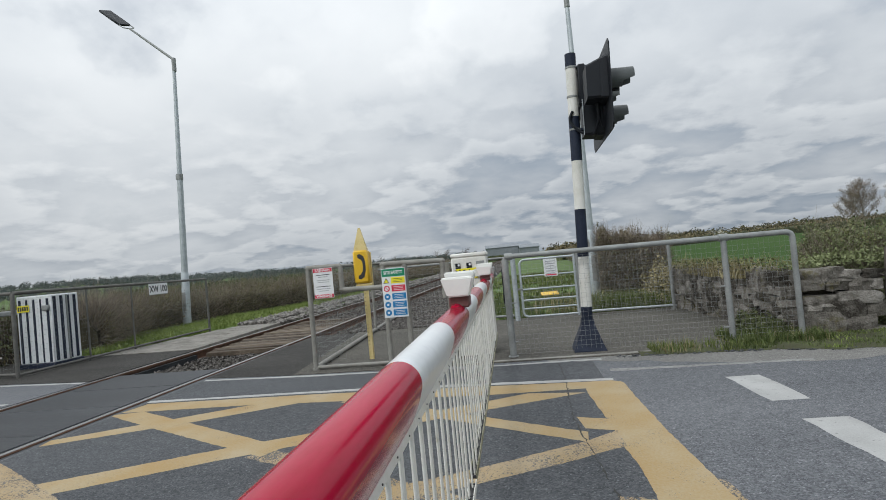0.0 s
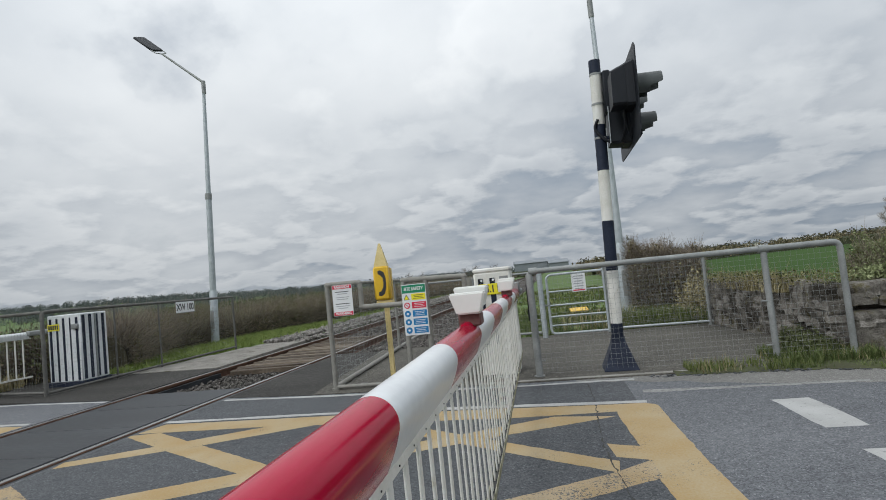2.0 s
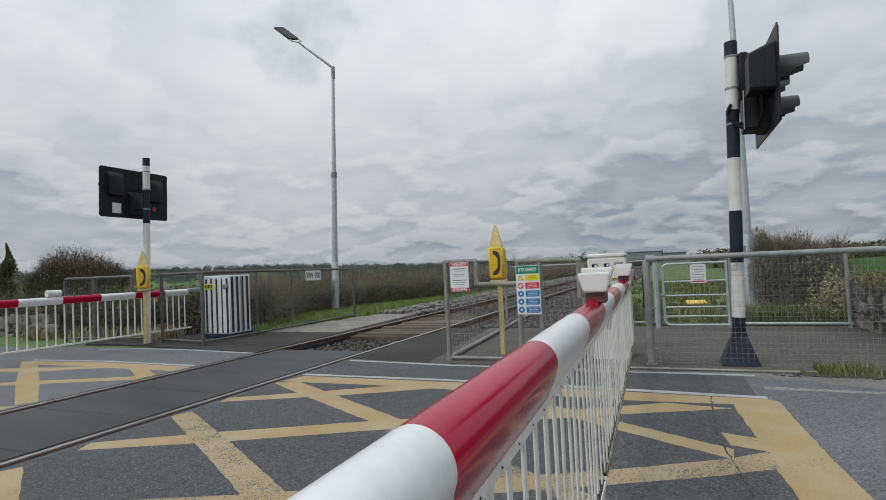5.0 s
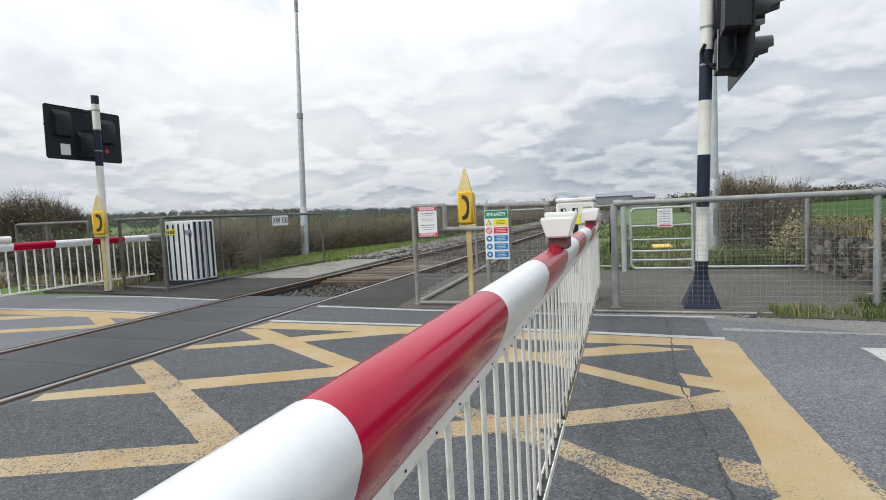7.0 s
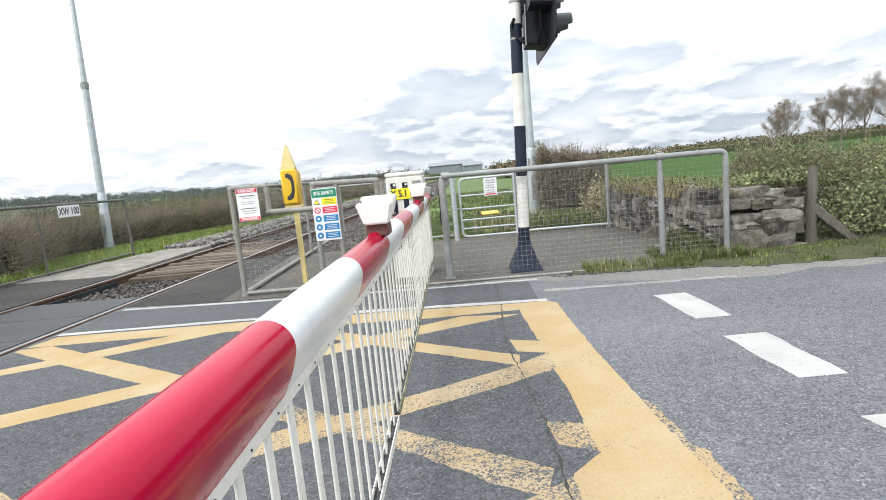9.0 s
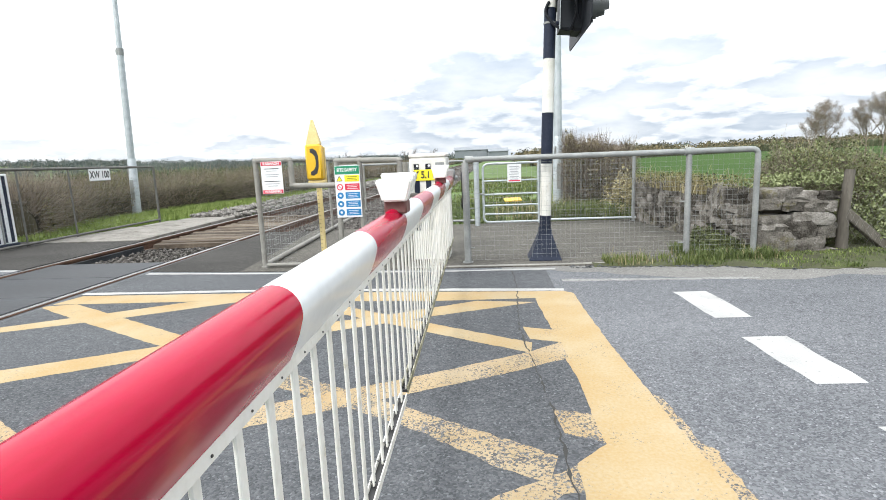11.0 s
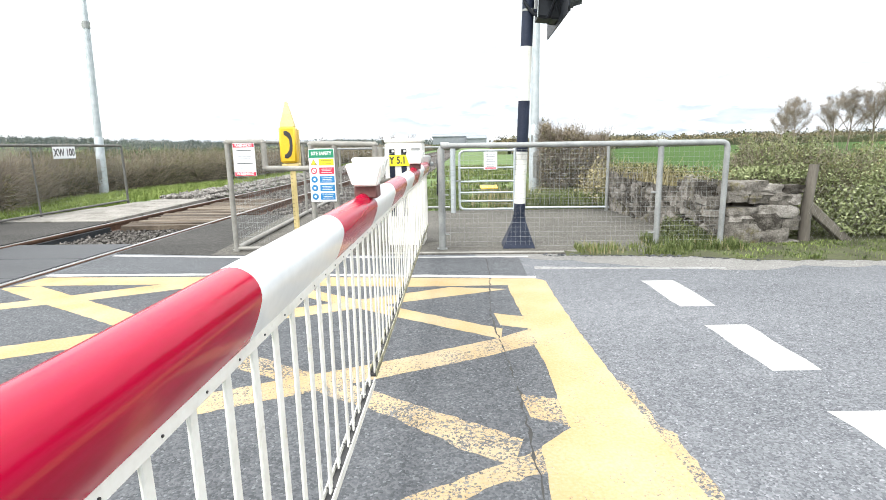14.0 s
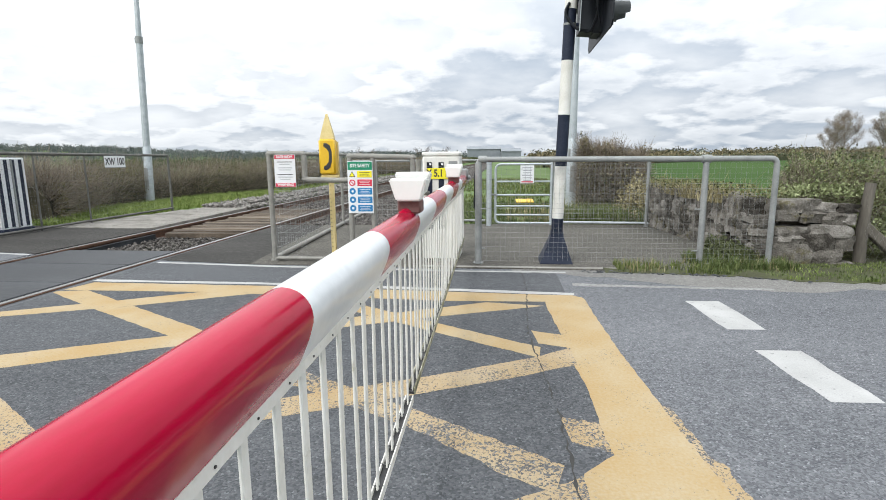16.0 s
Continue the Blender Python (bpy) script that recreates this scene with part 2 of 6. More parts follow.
RED = material("red_boom_sheeting", [(0.32, 0.001, 0.02), (0.39, 0.001, 0.03), (0.43, 0.002, 0.038)], 0.15, scale=4, fine=40, bump=0.006, coat=0.06, spec=0.2, stretch=(3, 0.6, 3))
WHITE = material("white_boom_sheeting", [(0.62, 0.64, 0.65), (0.72, 0.74, 0.75), (0.78, 0.8, 0.8)], 0.35, scale=4, fine=40, bump=0.03, coat=0.4)
WHITE_PAINT = material("white_gloss_paint", [(0.60, 0.59, 0.53), (0.71, 0.70, 0.65), (0.78, 0.775, 0.74)], 0.45, scale=6, fine=70, bump=0.05, wear=((0.36, 0.32, 0.2), 9, 0.62, 0.74))
LAMP_WHITE = material("white_lamp_plastic", [(0.80, 0.80, 0.77), (0.86, 0.86, 0.83)], 0.4, scale=6, fine=60, bump=0.02)
LAMP_FOOT = material("weathered_dark_red_plastic", [(0.07, 0.028, 0.026), (0.12, 0.05, 0.045), (0.17, 0.085, 0.075)], 0.6, scale=9, fine=60, bump=0.05)
MOSS_WHITE = material("mossy_white_paint", [(0.05, 0.05, 0.02), (0.24, 0.23, 0.15), (0.55, 0.53, 0.44)], 0.7, scale=12, fine=90, bump=0.2)
BLACK = material("black_paint", [(0.009, 0.013, 0.026), (0.015, 0.021, 0.04), (0.026, 0.034, 0.058)], 0.55, spec=0.25, scale=5, fine=60, bump=0.05)
BLACK_PLASTIC = material("black_plastic", [(0.006, 0.008, 0.012), (0.012, 0.015, 0.021)], 0.5, spec=0.3, scale=5, fine=80, bump=0.04)
HOOD_GREY = material("grey_plastic", [(0.045, 0.052, 0.052), (0.07, 0.08, 0.08)], 0.5, scale=5, fine=80, bump=0.03)
YELLOW = material("yellow_gloss_paint", [(0.62, 0.36, 0.01), (0.72, 0.44, 0.015), (0.76, 0.48, 0.03)], 0.4, scale=5, fine=60, bump=0.03, coat=0.2)
CREAM = material("faded_yellow_paint", [(0.56, 0.44, 0.16), (0.66, 0.53, 0.24), (0.72, 0.6, 0.32)], 0.6, scale=6, fine=70, bump=0.06)
RAIL_RUST = material("rusty_rail_steel", [(0.055, 0.028, 0.018), (0.10, 0.052, 0.032), (0.16, 0.09, 0.055)], 0.8, 0.2, scale=6, fine=80, bump=0.2)
RAIL_TOP = material("polished_rail_head", [(0.30, 0.30, 0.30), (0.42, 0.42, 0.42)], 0.28, 0.9, scale=5, fine=50, bump=0.02)
RUBBER = material("rubber_panel", [(0.009, 0.011, 0.014), (0.018, 0.021, 0.025), (0.038, 0.042, 0.047)], 0.5, spec=0.4, scale=1.2, fine=26, bump=0.5, fine_amount=0.5, stretch=(0.35, 1.6, 1), spread=(0.36, 0.64))
TIMBER = material("rotten_timber", [(0.04, 0.03, 0.021), (0.10, 0.076, 0.054), (0.20, 0.165, 0.125)], 0.9, scale=5, fine=55, bump=0.8, stretch=(0.5, 9, 1), per_object=0.4)
SLEEPER = material("concrete_sleeper", [(0.16, 0.14, 0.12), (0.24, 0.215, 0.185)], 0.9, scale=5, fine=70, bump=0.3)
BALLAST = material("ballast_stone", [(0.035, 0.031, 0.028), (0.08, 0.072, 0.064), (0.165, 0.152, 0.138)], 0.92, scale=9, fine=60, bump=0.6, per_island=0.5)
BALLAST_PALE = material("pale_ballast_stone", [(0.09, 0.083, 0.074), (0.18, 0.168, 0.15), (0.32, 0.30, 0.275)], 0.92, scale=9, fine=60, bump=0.6, per_island=0.5)
CONCRETE = material("pale_concrete", [(0.12, 0.112, 0.098), (0.23, 0.217, 0.195), (0.36, 0.342, 0.312)], 0.95, spec=0.15, scale=2.5, fine=80, bump=0.4, fine_amount=0.6, wear=((0.07, 0.07, 0.04), 3.5, 0.55, 0.7))
PALE_EDGING = material("pale_dusty_concrete", [(0.2, 0.19, 0.17), (0.31, 0.3, 0.275), (0.4, 0.39, 0.36)], 0.95, spec=0.15, scale=5, fine=80, bump=0.3)
GRASS = material("grass_ground", [(0.036, 0.066, 0.012), (0.07, 0.122, 0.021), (0.12, 0.18, 0.04)], 0.9, scale=0.7, fine=22, bump=0.5)
FIELD = material("green_field", [(0.045, 0.078, 0.03), (0.06, 0.1, 0.038), (0.075, 0.117, 0.046)], 1.0, spec=0.0, scale=0.05, fine=3, bump=0.2)
BLADE = material("grass_blades", [(0.06, 0.085, 0.016), (0.105, 0.138, 0.028), (0.18, 0.2, 0.072)], 0.8, scale=2, fine=30, bump=0, per_island=0.6)
BLADE_BRIGHT = material("bright_grass_blades", [(0.088, 0.13, 0.018), (0.158, 0.215, 0.036), (0.25, 0.305, 0.085)], 0.75, scale=2, fine=30, bump=0, per_island=0.6)
VERGE_BLADE = material("verge_grass_blades", [(0.05, 0.075, 0.018), (0.085, 0.12, 0.028), (0.14, 0.165, 0.055)], 0.8, scale=2, fine=30, bump=0, per_island=0.6)
DRYGRASS = material("dry_grass_blades", [(0.18, 0.15, 0.07), (0.30, 0.26, 0.13), (0.4, 0.35, 0.2)], 0.85, scale=2, fine=30, bump=0, per_island=0.6)
TWIG = material("brown_twigs", [(0.045, 0.034, 0.024), (0.09, 0.07, 0.05), (0.17, 0.135, 0.1)], 0.9, scale=3, fine=30, bump=0, per_island=0.6)
LEAF_BROWN = material("brown_bramble_leaves", [(0.05, 0.045, 0.022), (0.19, 0.155, 0.09), (0.31, 0.26, 0.155)], 0.9, spec=0.2, scale=1.1, fine=20, bump=0, per_island=0.5, spread=(0.38, 0.64))
LEAF_GREEN = material("fresh_hedge_leaves", [(0.13, 0.155, 0.06), (0.225, 0.26, 0.115), (0.34, 0.37, 0.195)], 0.75, scale=0.9, fine=20, bump=0, per_island=0.3)
LEAF_OLIVE = material("olive_hedge_leaves", [(0.04, 0.048, 0.018), (0.145, 0.148, 0.06), (0.235, 0.23, 0.105)], 0.85, scale=0.7, fine=20, bump=0, per_island=0.6, spec=0.2)
LEAF_DARK = material("dark_hedge_leaves", [(0.045, 0.056, 0.02), (0.08, 0.095, 0.034), (0.13, 0.145, 0.058)], 0.8, scale=0.9, fine=20, bump=0, per_island=0.6)
OLD_POST = material("grey_weathered_post", [(0.06, 0.053, 0.043), (0.11, 0.098, 0.08), (0.18, 0.163, 0.136)], 0.9, scale=6, fine=60, bump=0.5, stretch=(1, 1, 0.15))
TREE_TWIG = material("pale_tree_bark", [(0.12, 0.097, 0.074), (0.22, 0.182, 0.142), (0.37, 0.315, 0.25)], 0.9, scale=3, fine=30, bump=0, per_island=0.5)
DULL_PIPE = material("dull_galvanised_pipe", [(0.19, 0.185, 0.165), (0.26, 0.253, 0.228), (0.34, 0.33, 0.3)], 0.7, 0.2, scale=9, fine=60, bump=0.1)
STONE = material("limestone", [(0.045, 0.04, 0.034), (0.125, 0.115, 0.10), (0.20, 0.185, 0.163), (0.32, 0.302, 0.275)], 0.95, scale=11, fine=60, bump=1.0, bump_dist=0.035, detail=9.0, per_object=0.28, spread=(0.32, 0.72), fine_amount=0.4, spec=0.15, wear=((0.115, 0.10, 0.035), 4, 0.56, 0.68))
SOIL = material("soil", [(0.018, 0.014, 0.009), (0.04, 0.032, 0.022), (0.075, 0.062, 0.045)], 0.95, scale=3, fine=40, bump=0.5)
VERGE = material("verge_earth", [(0.03, 0.028, 0.016), (0.055, 0.06, 0.024), (0.08, 0.10, 0.03)], 0.95, scale=3, fine=40, bump=0.5)
# Darker than the leaves: shade deep in the growth is put into the colour.
GREEN_CORE = material("green_growth_painted_shade", [(0.06, 0.068, 0.03), (0.11, 0.122, 0.052), (0.165, 0.18, 0.085)], 0.95, scale=6, fine=45, bump=0.8, bump_dist=0.05)
HEDGE_CORE = material("hedge_growth_painted_shade", [(0.028, 0.025, 0.016), (0.058, 0.05, 0.031), (0.105, 0.094, 0.056)], 0.95, scale=5, fine=45, bump=0.8, bump_dist=0.05)
SIGN_WHITE = material("white_sign_face", [(0.68, 0.69, 0.70), (0.76, 0.77, 0.78)], 0.4, scale=3, fine=30, bump=0.02)
SIGN_RED = material("red_sign_face", [(0.55, 0.02, 0.05), (0.62, 0.03, 0.07)], 0.4, scale=3, fine=30, bump=0.02)
SIGN_GREEN = material("green_sign_face", [(0.01, 0.20, 0.10), (0.015, 0.25, 0.13)], 0.4, scale=3, fine=30, bump=0.02)
SIGN_BLUE = material("blue_sign_face", [(0.01, 0.16, 0.38), (0.015, 0.2, 0.46)], 0.4, scale=3, fine=30, bump=0.02)
SIGN_YELLOW = material("yellow_sign_face", [(0.78, 0.68, 0.02), (0.84, 0.76, 0.03)], 0.4, scale=3, fine=30, bump=0.02)
INK = material("dark_print", [(0.02, 0.02, 0.022), (0.04, 0.04, 0.042)], 0.5, scale=3, fine=30, bump=0)
PALE_INK = material("grey_print", [(0.30, 0.31, 0.32), (0.38, 0.39, 0.4)], 0.5, scale=3, fine=30, bump=0)
RED_LENS = material("red_lens", [(0.2, 0.008, 0.008), (0.3, 0.012, 0.012)], 0.2, scale=3, fine=30, bump=0, coat=0.5)
AMBER_LENS = material("amber_lens", [(0.3, 0.12, 0.01), (0.4, 0.16, 0.012)], 0.2, scale=3, fine=30, bump=0, coat=0.5)
GREY_SHED = material("grey_metal_cladding", [(0.16, 0.18, 0.2), (0.24, 0.26, 0.28)], 0.6, scale=0.5, fine=4, bump=0.05)
# Lightened towards blue-grey: the haze of distance is mixed into the base colour.
FAR_WOOD_HAZED = material("far_woodland_painted_haze", [(0.07, 0.087, 0.088), (0.105, 0.125, 0.12), (0.155, 0.168, 0.15)], 0.95, scale=0.03, fine=0.4, bump=0, per_island=0.6)
NEAR_WOOD = material("field_edge_woodland", [(0.05, 0.05, 0.032), (0.088, 0.085, 0.05), (0.15, 0.14, 0.075)], 0.95, scale=0.08, fine=0.5, bump=0, per_island=0.6)


# ---- mesh building ----
class Shape:
    def __init__(self):
        self.v, self.f = [], []

    def add(self, verts, faces):
        o = len(self.v)
        self.v += [tuple(p) for p in verts]
        self.f += [tuple(i + o for i in f) for f in faces]
        return self

    def box(self, c, s, rz=0.0, bev=0.0, rot=None):
        """A box with chamfered edges, centre c, size s."""
        h = [a / 2 for a in s]
        b = min(bev, min(h) * 0.9)
        m = rot or Matrix.Rotation(radians(rz), 3, "Z")
        if b <= 0:
            pts = [Vector((x * h[0], y * h[1], z * h[2])) for x in (-1, 1) for y in (-1, 1) for z in (-1, 1)]
            faces = [(0, 1, 3, 2), (4, 6, 7, 5), (0, 4, 5, 1), (2, 3, 7, 6), (0, 2, 6, 4), (1, 5, 7, 3)]
        else:
            pts, key = [], {}
            for x in (-1, 1):
                for y in (-1, 1):
                    for z in (-1, 1):
                        for a in range(3):
                            sg = (x, y, z)
                            p = [sg[i] * (h[i] - (0 if i == a else b)) for i in range(3)]
                            key[(sg, a)] = len(pts)
                            pts.append(Vector(p))
            faces = []
            for a in range(3):
                u, w = [i for i in range(3) if i != a]
                for sgn in (-1, 1):
                    loop = []
                    for su, sw in ((-1, -1), (1, -1), (1, 1), (-1, 1)):
                        sg = [0, 0, 0]
                        sg[a], sg[u], sg[w] = sgn, su, sw
                        loop.append(key[(tuple(sg), a)])
                    faces.append(tuple(loop))
                for su in (-1, 1):
                    for sw in (-1, 1):
                        s1, s2 = [0, 0, 0], [0, 0, 0]
                        s1[a], s2[a] = -1, 1
                        s1[u] = s2[u] = su
                        s1[w] = s2[w] = sw
                        s1, s2 = tuple(s1), tuple(s2)
                        faces.append((key[(s1, u)], key[(s2, u)], key[(s2, w)], key[(s1, w)]))
            for x in (-1, 1):
                for y in (-1, 1):
                    for z in (-1, 1):
                        faces.append(tuple(key[((x, y, z), a)] for a in range(3)))
        return self.add([m @ p + Vector(c) for p in pts], faces)

    def cyl(self, p0, p1, r0, r1=None, n=12, caps=True):
        return self.tube([p0, p1], [r0, r0 if r1 is None else r1], n, caps)

    def tube(self, pts, r, n=10, caps=True):
        pts = [Vector(p) for p in pts]
        rs = r if isinstance(r, (list, tuple)) else [r] * len(pts)
        o = len(self.v)
        side = None
        for i, p in enumerate(pts):
            a = (pts[min(i + 1, len(pts) - 1)] - pts[max(i - 1, 0)]).normalized()
            if side is None:
                side = a.cross(Vector((0, 0, 1)) if abs(a.z) < 0.95 else Vector((1, 0, 0))).normalized()
            else:
                side = (side - a * side.dot(a)).normalized()
            up2 = side.cross(a)
            for k in range(n):
                t = 2 * math.pi * k / n
                self.v.append(tuple(p + (side * math.cos(t) + up2 * math.sin(t)) * rs[i]))
        for i in range(len(pts) - 1):
            for k in range(n):
                k2 = (k + 1) % n
                self.f.append((o + i * n + k, o + i * n + k2, o + (i + 1) * n + k2, o + (i + 1) * n + k))
        if caps:
            self.f.append(tuple(o + k for k in range(n - 1, -1, -1)))
            self.f.append(tuple(o + (len(pts) - 1) * n + k for k in range(n)))
        return self

    def prism(self, poly, z0, z1):
        """A flat outline in x, y raised from z0 to z1."""
        n = len(poly)
        vs = [(x, y, z0) for x, y in poly] + [(x, y, z1) for x, y in poly]
        return self.add(vs, [tuple(range(n - 1, -1, -1)), tuple(range(n, 2 * n))] + [(i, (i + 1) % n, n + (i + 1) % n, n + i) for i in range(n)])

    def move(self, m):
        self.v = [tuple(m @ Vector(p)) for p in self.v]
        return self

    def mesh(self, name, mat, smooth=True, angle=40):
        me = bpy.data.meshes.new(name)
        me.from_pydata(self.v, [], self.f)
        bm = bmesh.new()
        bm.from_mesh(me)
        if len(bm.faces) < 60000:
            bmesh.ops.recalc_face_normals(bm, faces=bm.faces)
        bm.to_mesh(me)
        bm.free()
        if smooth:
            me.shade_smooth()
            me.set_sharp_from_angle(angle=radians(angle))
        me.materials.append(mat)
        return me


def part(name, shape, mat, parent=None, label="", smooth=True):
    ob = new(name, shape.mesh(name, mat, smooth))
    if parent:
        ob.parent = parent
    return tagged(ob, label)


def thing(name, label, category, group="", at=(0, 0, 0), rz=0.0):
    ob = new(name)
    ob.matrix_basis = pose(*at, 0, 0, rz)
    ob.empty_display_size = 0.2
    return tagged(ob, label, category, group)


def structure(name, shape, mat, label, category, smooth=True):
    return tagged(new(name, shape.mesh(name, mat, smooth)), label, category, "", "structure")


def bend(pts, r=0.06, n=4):
    """A polyline with its inner corners rounded."""
    pts = [Vector(p) for p in pts]
    out = [pts[0]]
    for a, b, c in zip(pts, pts[1:], pts[2:]):
        d0, d1 = (a - b).normalized(), (c - b).normalized()
        q0, q1 = b + d0 * r, b + d1 * r
        for i in range(n + 1):
            t = i / n
            out.append(q0 * (1 - t) ** 2 + b * 2 * t * (1 - t) + q1 * t * t)
    return out + [pts[-1]]


rng = random.Random(7)


# ---- fast meshes for leaves, stems, stones ----
def raw_mesh(name, verts, faces, mat, smooth=False):
    me = bpy.data.meshes.new(name)
    verts = np.asarray(verts, dtype=np.float32).reshape(-1, 3)
    faces = np.asarray(faces, dtype=np.int32)
    k = faces.shape[1]
    me.vertices.add(len(verts))
    me.vertices.foreach_set("co", verts.ravel())
    me.loops.add(faces.size)
    me.loops.foreach_set("vertex_index", faces.ravel())
    me.polygons.add(len(faces))
    me.polygons.foreach_set("loop_start", np.arange(0, faces.size, k, dtype=np.int32))
    me.update(calc_edges=True)
    me.validate()
    if smooth:
        me.shade_smooth()
    me.materials.append(mat)
    return me


NR = np.random.RandomState(11)


def unit(v):
    return v / np.maximum(np.linalg.norm(v, axis=1, keepdims=True), 1e-9)


def leaf_mesh(name, centres, size, mat, flatten=0.0):
    """Small folded diamond leaves, one at each centre."""
    n = len(centres)
    a = unit(NR.normal(size=(n, 3)) * (1, 1, 1 - flatten))
    b = unit(np.cross(a, unit(NR.normal(size=(n, 3)))))
    c = np.cross(a, b)
    ln = (size * NR.uniform(0.6, 1.4, n))[:, None]
    wd = ln * NR.uniform(0.45, 0.75, n)[:, None]
    v = np.stack([centres - a * ln / 2, centres + b * wd / 2 + c * ln * 0.12, centres + a * ln / 2, centres - b * wd / 2 + c * ln * 0.12], 1)
    f = np.arange(n * 4).reshape(n, 4)
    return raw_mesh(name, v.reshape(-1, 3), f, mat)


def stem_mesh(name, foot, tip, r, mat, sag=0.0):
    """Thin bent stems, three-sided, from foot to tip."""
    n = len(foot)
    d = unit(tip - foot)
    s1 = unit(np.cross(d, unit(NR.normal(size=(n, 3)))))
    s2 = np.cross(d, s1)
    mid = (foot + tip) / 2 + s1 * (np.linalg.norm(tip - foot, axis=1, keepdims=True) * NR.uniform(-0.14, 0.14, (n, 1))) - np.array([0, 0, 1.0]) * sag
    rr = np.broadcast_to(np.asarray(r, float).reshape(-1, 1), (n, 1))
    rings = []
    for p, k in ((foot, 1.0), (mid, 0.75), (tip, 0.35)):
        for j in range(3):
            t = 2 * math.pi * j / 3
            rings.append(p + (s1 * math.cos(t) + s2 * math.sin(t)) * rr * k)
    v = np.stack(rings, 1)
    base = (np.arange(n) * 9)[:, None]
    quads = []
    for i in range(2):
        for j in range(3):
            k = (j + 1) % 3
            quads.append(base + np.array([[i * 3 + j, i * 3 + k, i * 3 + 3 + k, i * 3 + 3 + j]]))
    return raw_mesh(name, v.reshape(-1, 3), np.concatenate(quads), mat)


def blade_mesh(name, foot, height, mat, lean=0.35, width=0.006):
    """Grass blades: narrow bent triangles in two pieces."""
    n = len(foot)
    h = (height * NR.uniform(0.25, 1.3, n))[:, None]
    ang = NR.uniform(0, 2 * math.pi, n)
    side = np.stack([np.cos(ang), np.sin(ang), np.zeros(n)], 1)
    out = np.stack([-np.sin(ang), np.cos(ang), np.zeros(n)], 1) * NR.uniform(0, lean, (n, 1)) * h
    upv = np.array([0, 0, 1.0])
    w = width * NR.uniform(0.6, 1.4, (n, 1))
    v = np.stack([foot - side * w, foot + side * w, foot + out * 0.3 + upv * h * 0.6 + side * w * 0.7, foot + out * 0.3 + upv * h * 0.6 - side * w * 0.7, foot + out + upv * h], 1)
    base = (np.arange(n) * 5)[:, None]
    f = np.concatenate([base + np.array([[0, 1, 2]]), base + np.array([[0, 2, 3]]), base + np.array([[3, 2, 4]])])
    return raw_mesh(name, v.reshape(-1, 3), f, mat)


# ---- ground, road, track bed ----
RAIL_L, RAIL_R = -5.57, -3.86


def smooth01(a, b, v):
    t = min(1.0, max(0.0, (v - a) / (b - a)))
    return t * t * (3 - 2 * t)


def hill(x, y):
    """Long low hill beyond the railway, falling away towards the line."""
    if y <= 0:
        return 0.0
    top = float(np.interp(math.degrees(math.atan2(x, y)), (-75, -45, -38, -33, -25, -11, -2), (9.5, 9.5, 8.5, 6, 3.5, 2.0, 0.0)))
    return top * smooth01(230, 520, math.hypot(x, y))


def ground_z(x, y):
    """Verges just under the road's level, a lower bed under the track, low hills far off."""
    z = -0.03 + 0.02 * noise.noise(Vector((x * 0.4, y * 0.4, 0)))
    cut = smooth01(6.8, 7.4, y) * smooth01(-6.9, -6.2, x) * (1 - smooth01(-2.9, -2.3, x))
    z -= 0.22 * cut
    z -= 0.12 * (1 - smooth01(6.0, 6.2, y))
    far = math.hypot(x, y)
    z += hill(x, y) + 7.0 * smooth01(220, 700, far) * (0.35 + 0.65 * noise.noise(Vector((x * 0.0018, y * 0.0018, 3.0)))) * (1 if x < 60 else 0.6)
    return z


gx = [-1500, -900, -640, -500, -440, -390, -340, -300, -260, -225, -200, -170, -140, -100, -70, -50, -38, -30, -24, -20, -17, -15, -13, -12, -11, -10.4, -9.8, -9.2, -8.6, -8, -7.5, -7, -6.6, -6.2, -5.5, -4.5, -3.5, -2.9, -2.6, -2.3, -1.5, -0.5, 0.5, 1.5, 2.5, 3.5, 5, 7, 9, 12, 16, 22, 30, 45, 70, 100, 140, 200, 300, 500, 900, 1500]
gy = [-400, -100, -30, -10, -3, 0, 3, 5.6, 6.0, 6.2, 6.6, 7.0, 7.4, 8, 8.6, 9.2, 10, 11, 12, 13, 14.5, 16, 18, 20, 24, 28, 34, 42, 55, 75, 100, 140, 200, 240, 280, 320, 360, 400, 450, 500, 550, 640, 750, 1000, 1500, 2400]
s = Shape()
s.add([(x, y, ground_z(x, y)) for x in gx for y in gy], [(i * len(gy) + j, (i + 1) * len(gy) + j, (i + 1) * len(gy) + j + 1, i * len(gy) + j + 1) for i in range(len(gx) - 1) for j in range(len(gy) - 1)])
structure("ground", s, GRASS, "rough green grass ground around the level crossing", "ground")

s = Shape()
fx = [4.4, 8, 14, 22, 35, 55, 80, 120, 170]
fy = [13.5, 20, 30, 45, 65, 90, 120, 150]
s.add([(x + (y - 13) * 0.04, y, ground_z(x, y) + 0.015) for x in fx for y in fy], [(i * len(fy) + j, (i + 1) * len(fy) + j, (i + 1) * len(fy) + j + 1, i * len(fy) + j + 1) for i in range(len(fx) - 1) for j in range(len(fy) - 1)])
structure("field", s, FIELD, "smooth bright green crop field behind the hedge", "field")


def road_far(x):
    """The far edge of the carriageway."""
    if x < -2:
        return 6.06 + 0.135 * min(5.5, -2 - x) - 0.06 * max(0.0, -9 - x)
    return float(np.interp(x, (-2, 1.3, 2.1, 2.6, 3.1, 4.3, 9, 30, 70), (6.06, 6.0, 5.95, 5.88, 5.70, 5.62, 5.3, 4.2, 3.0)))


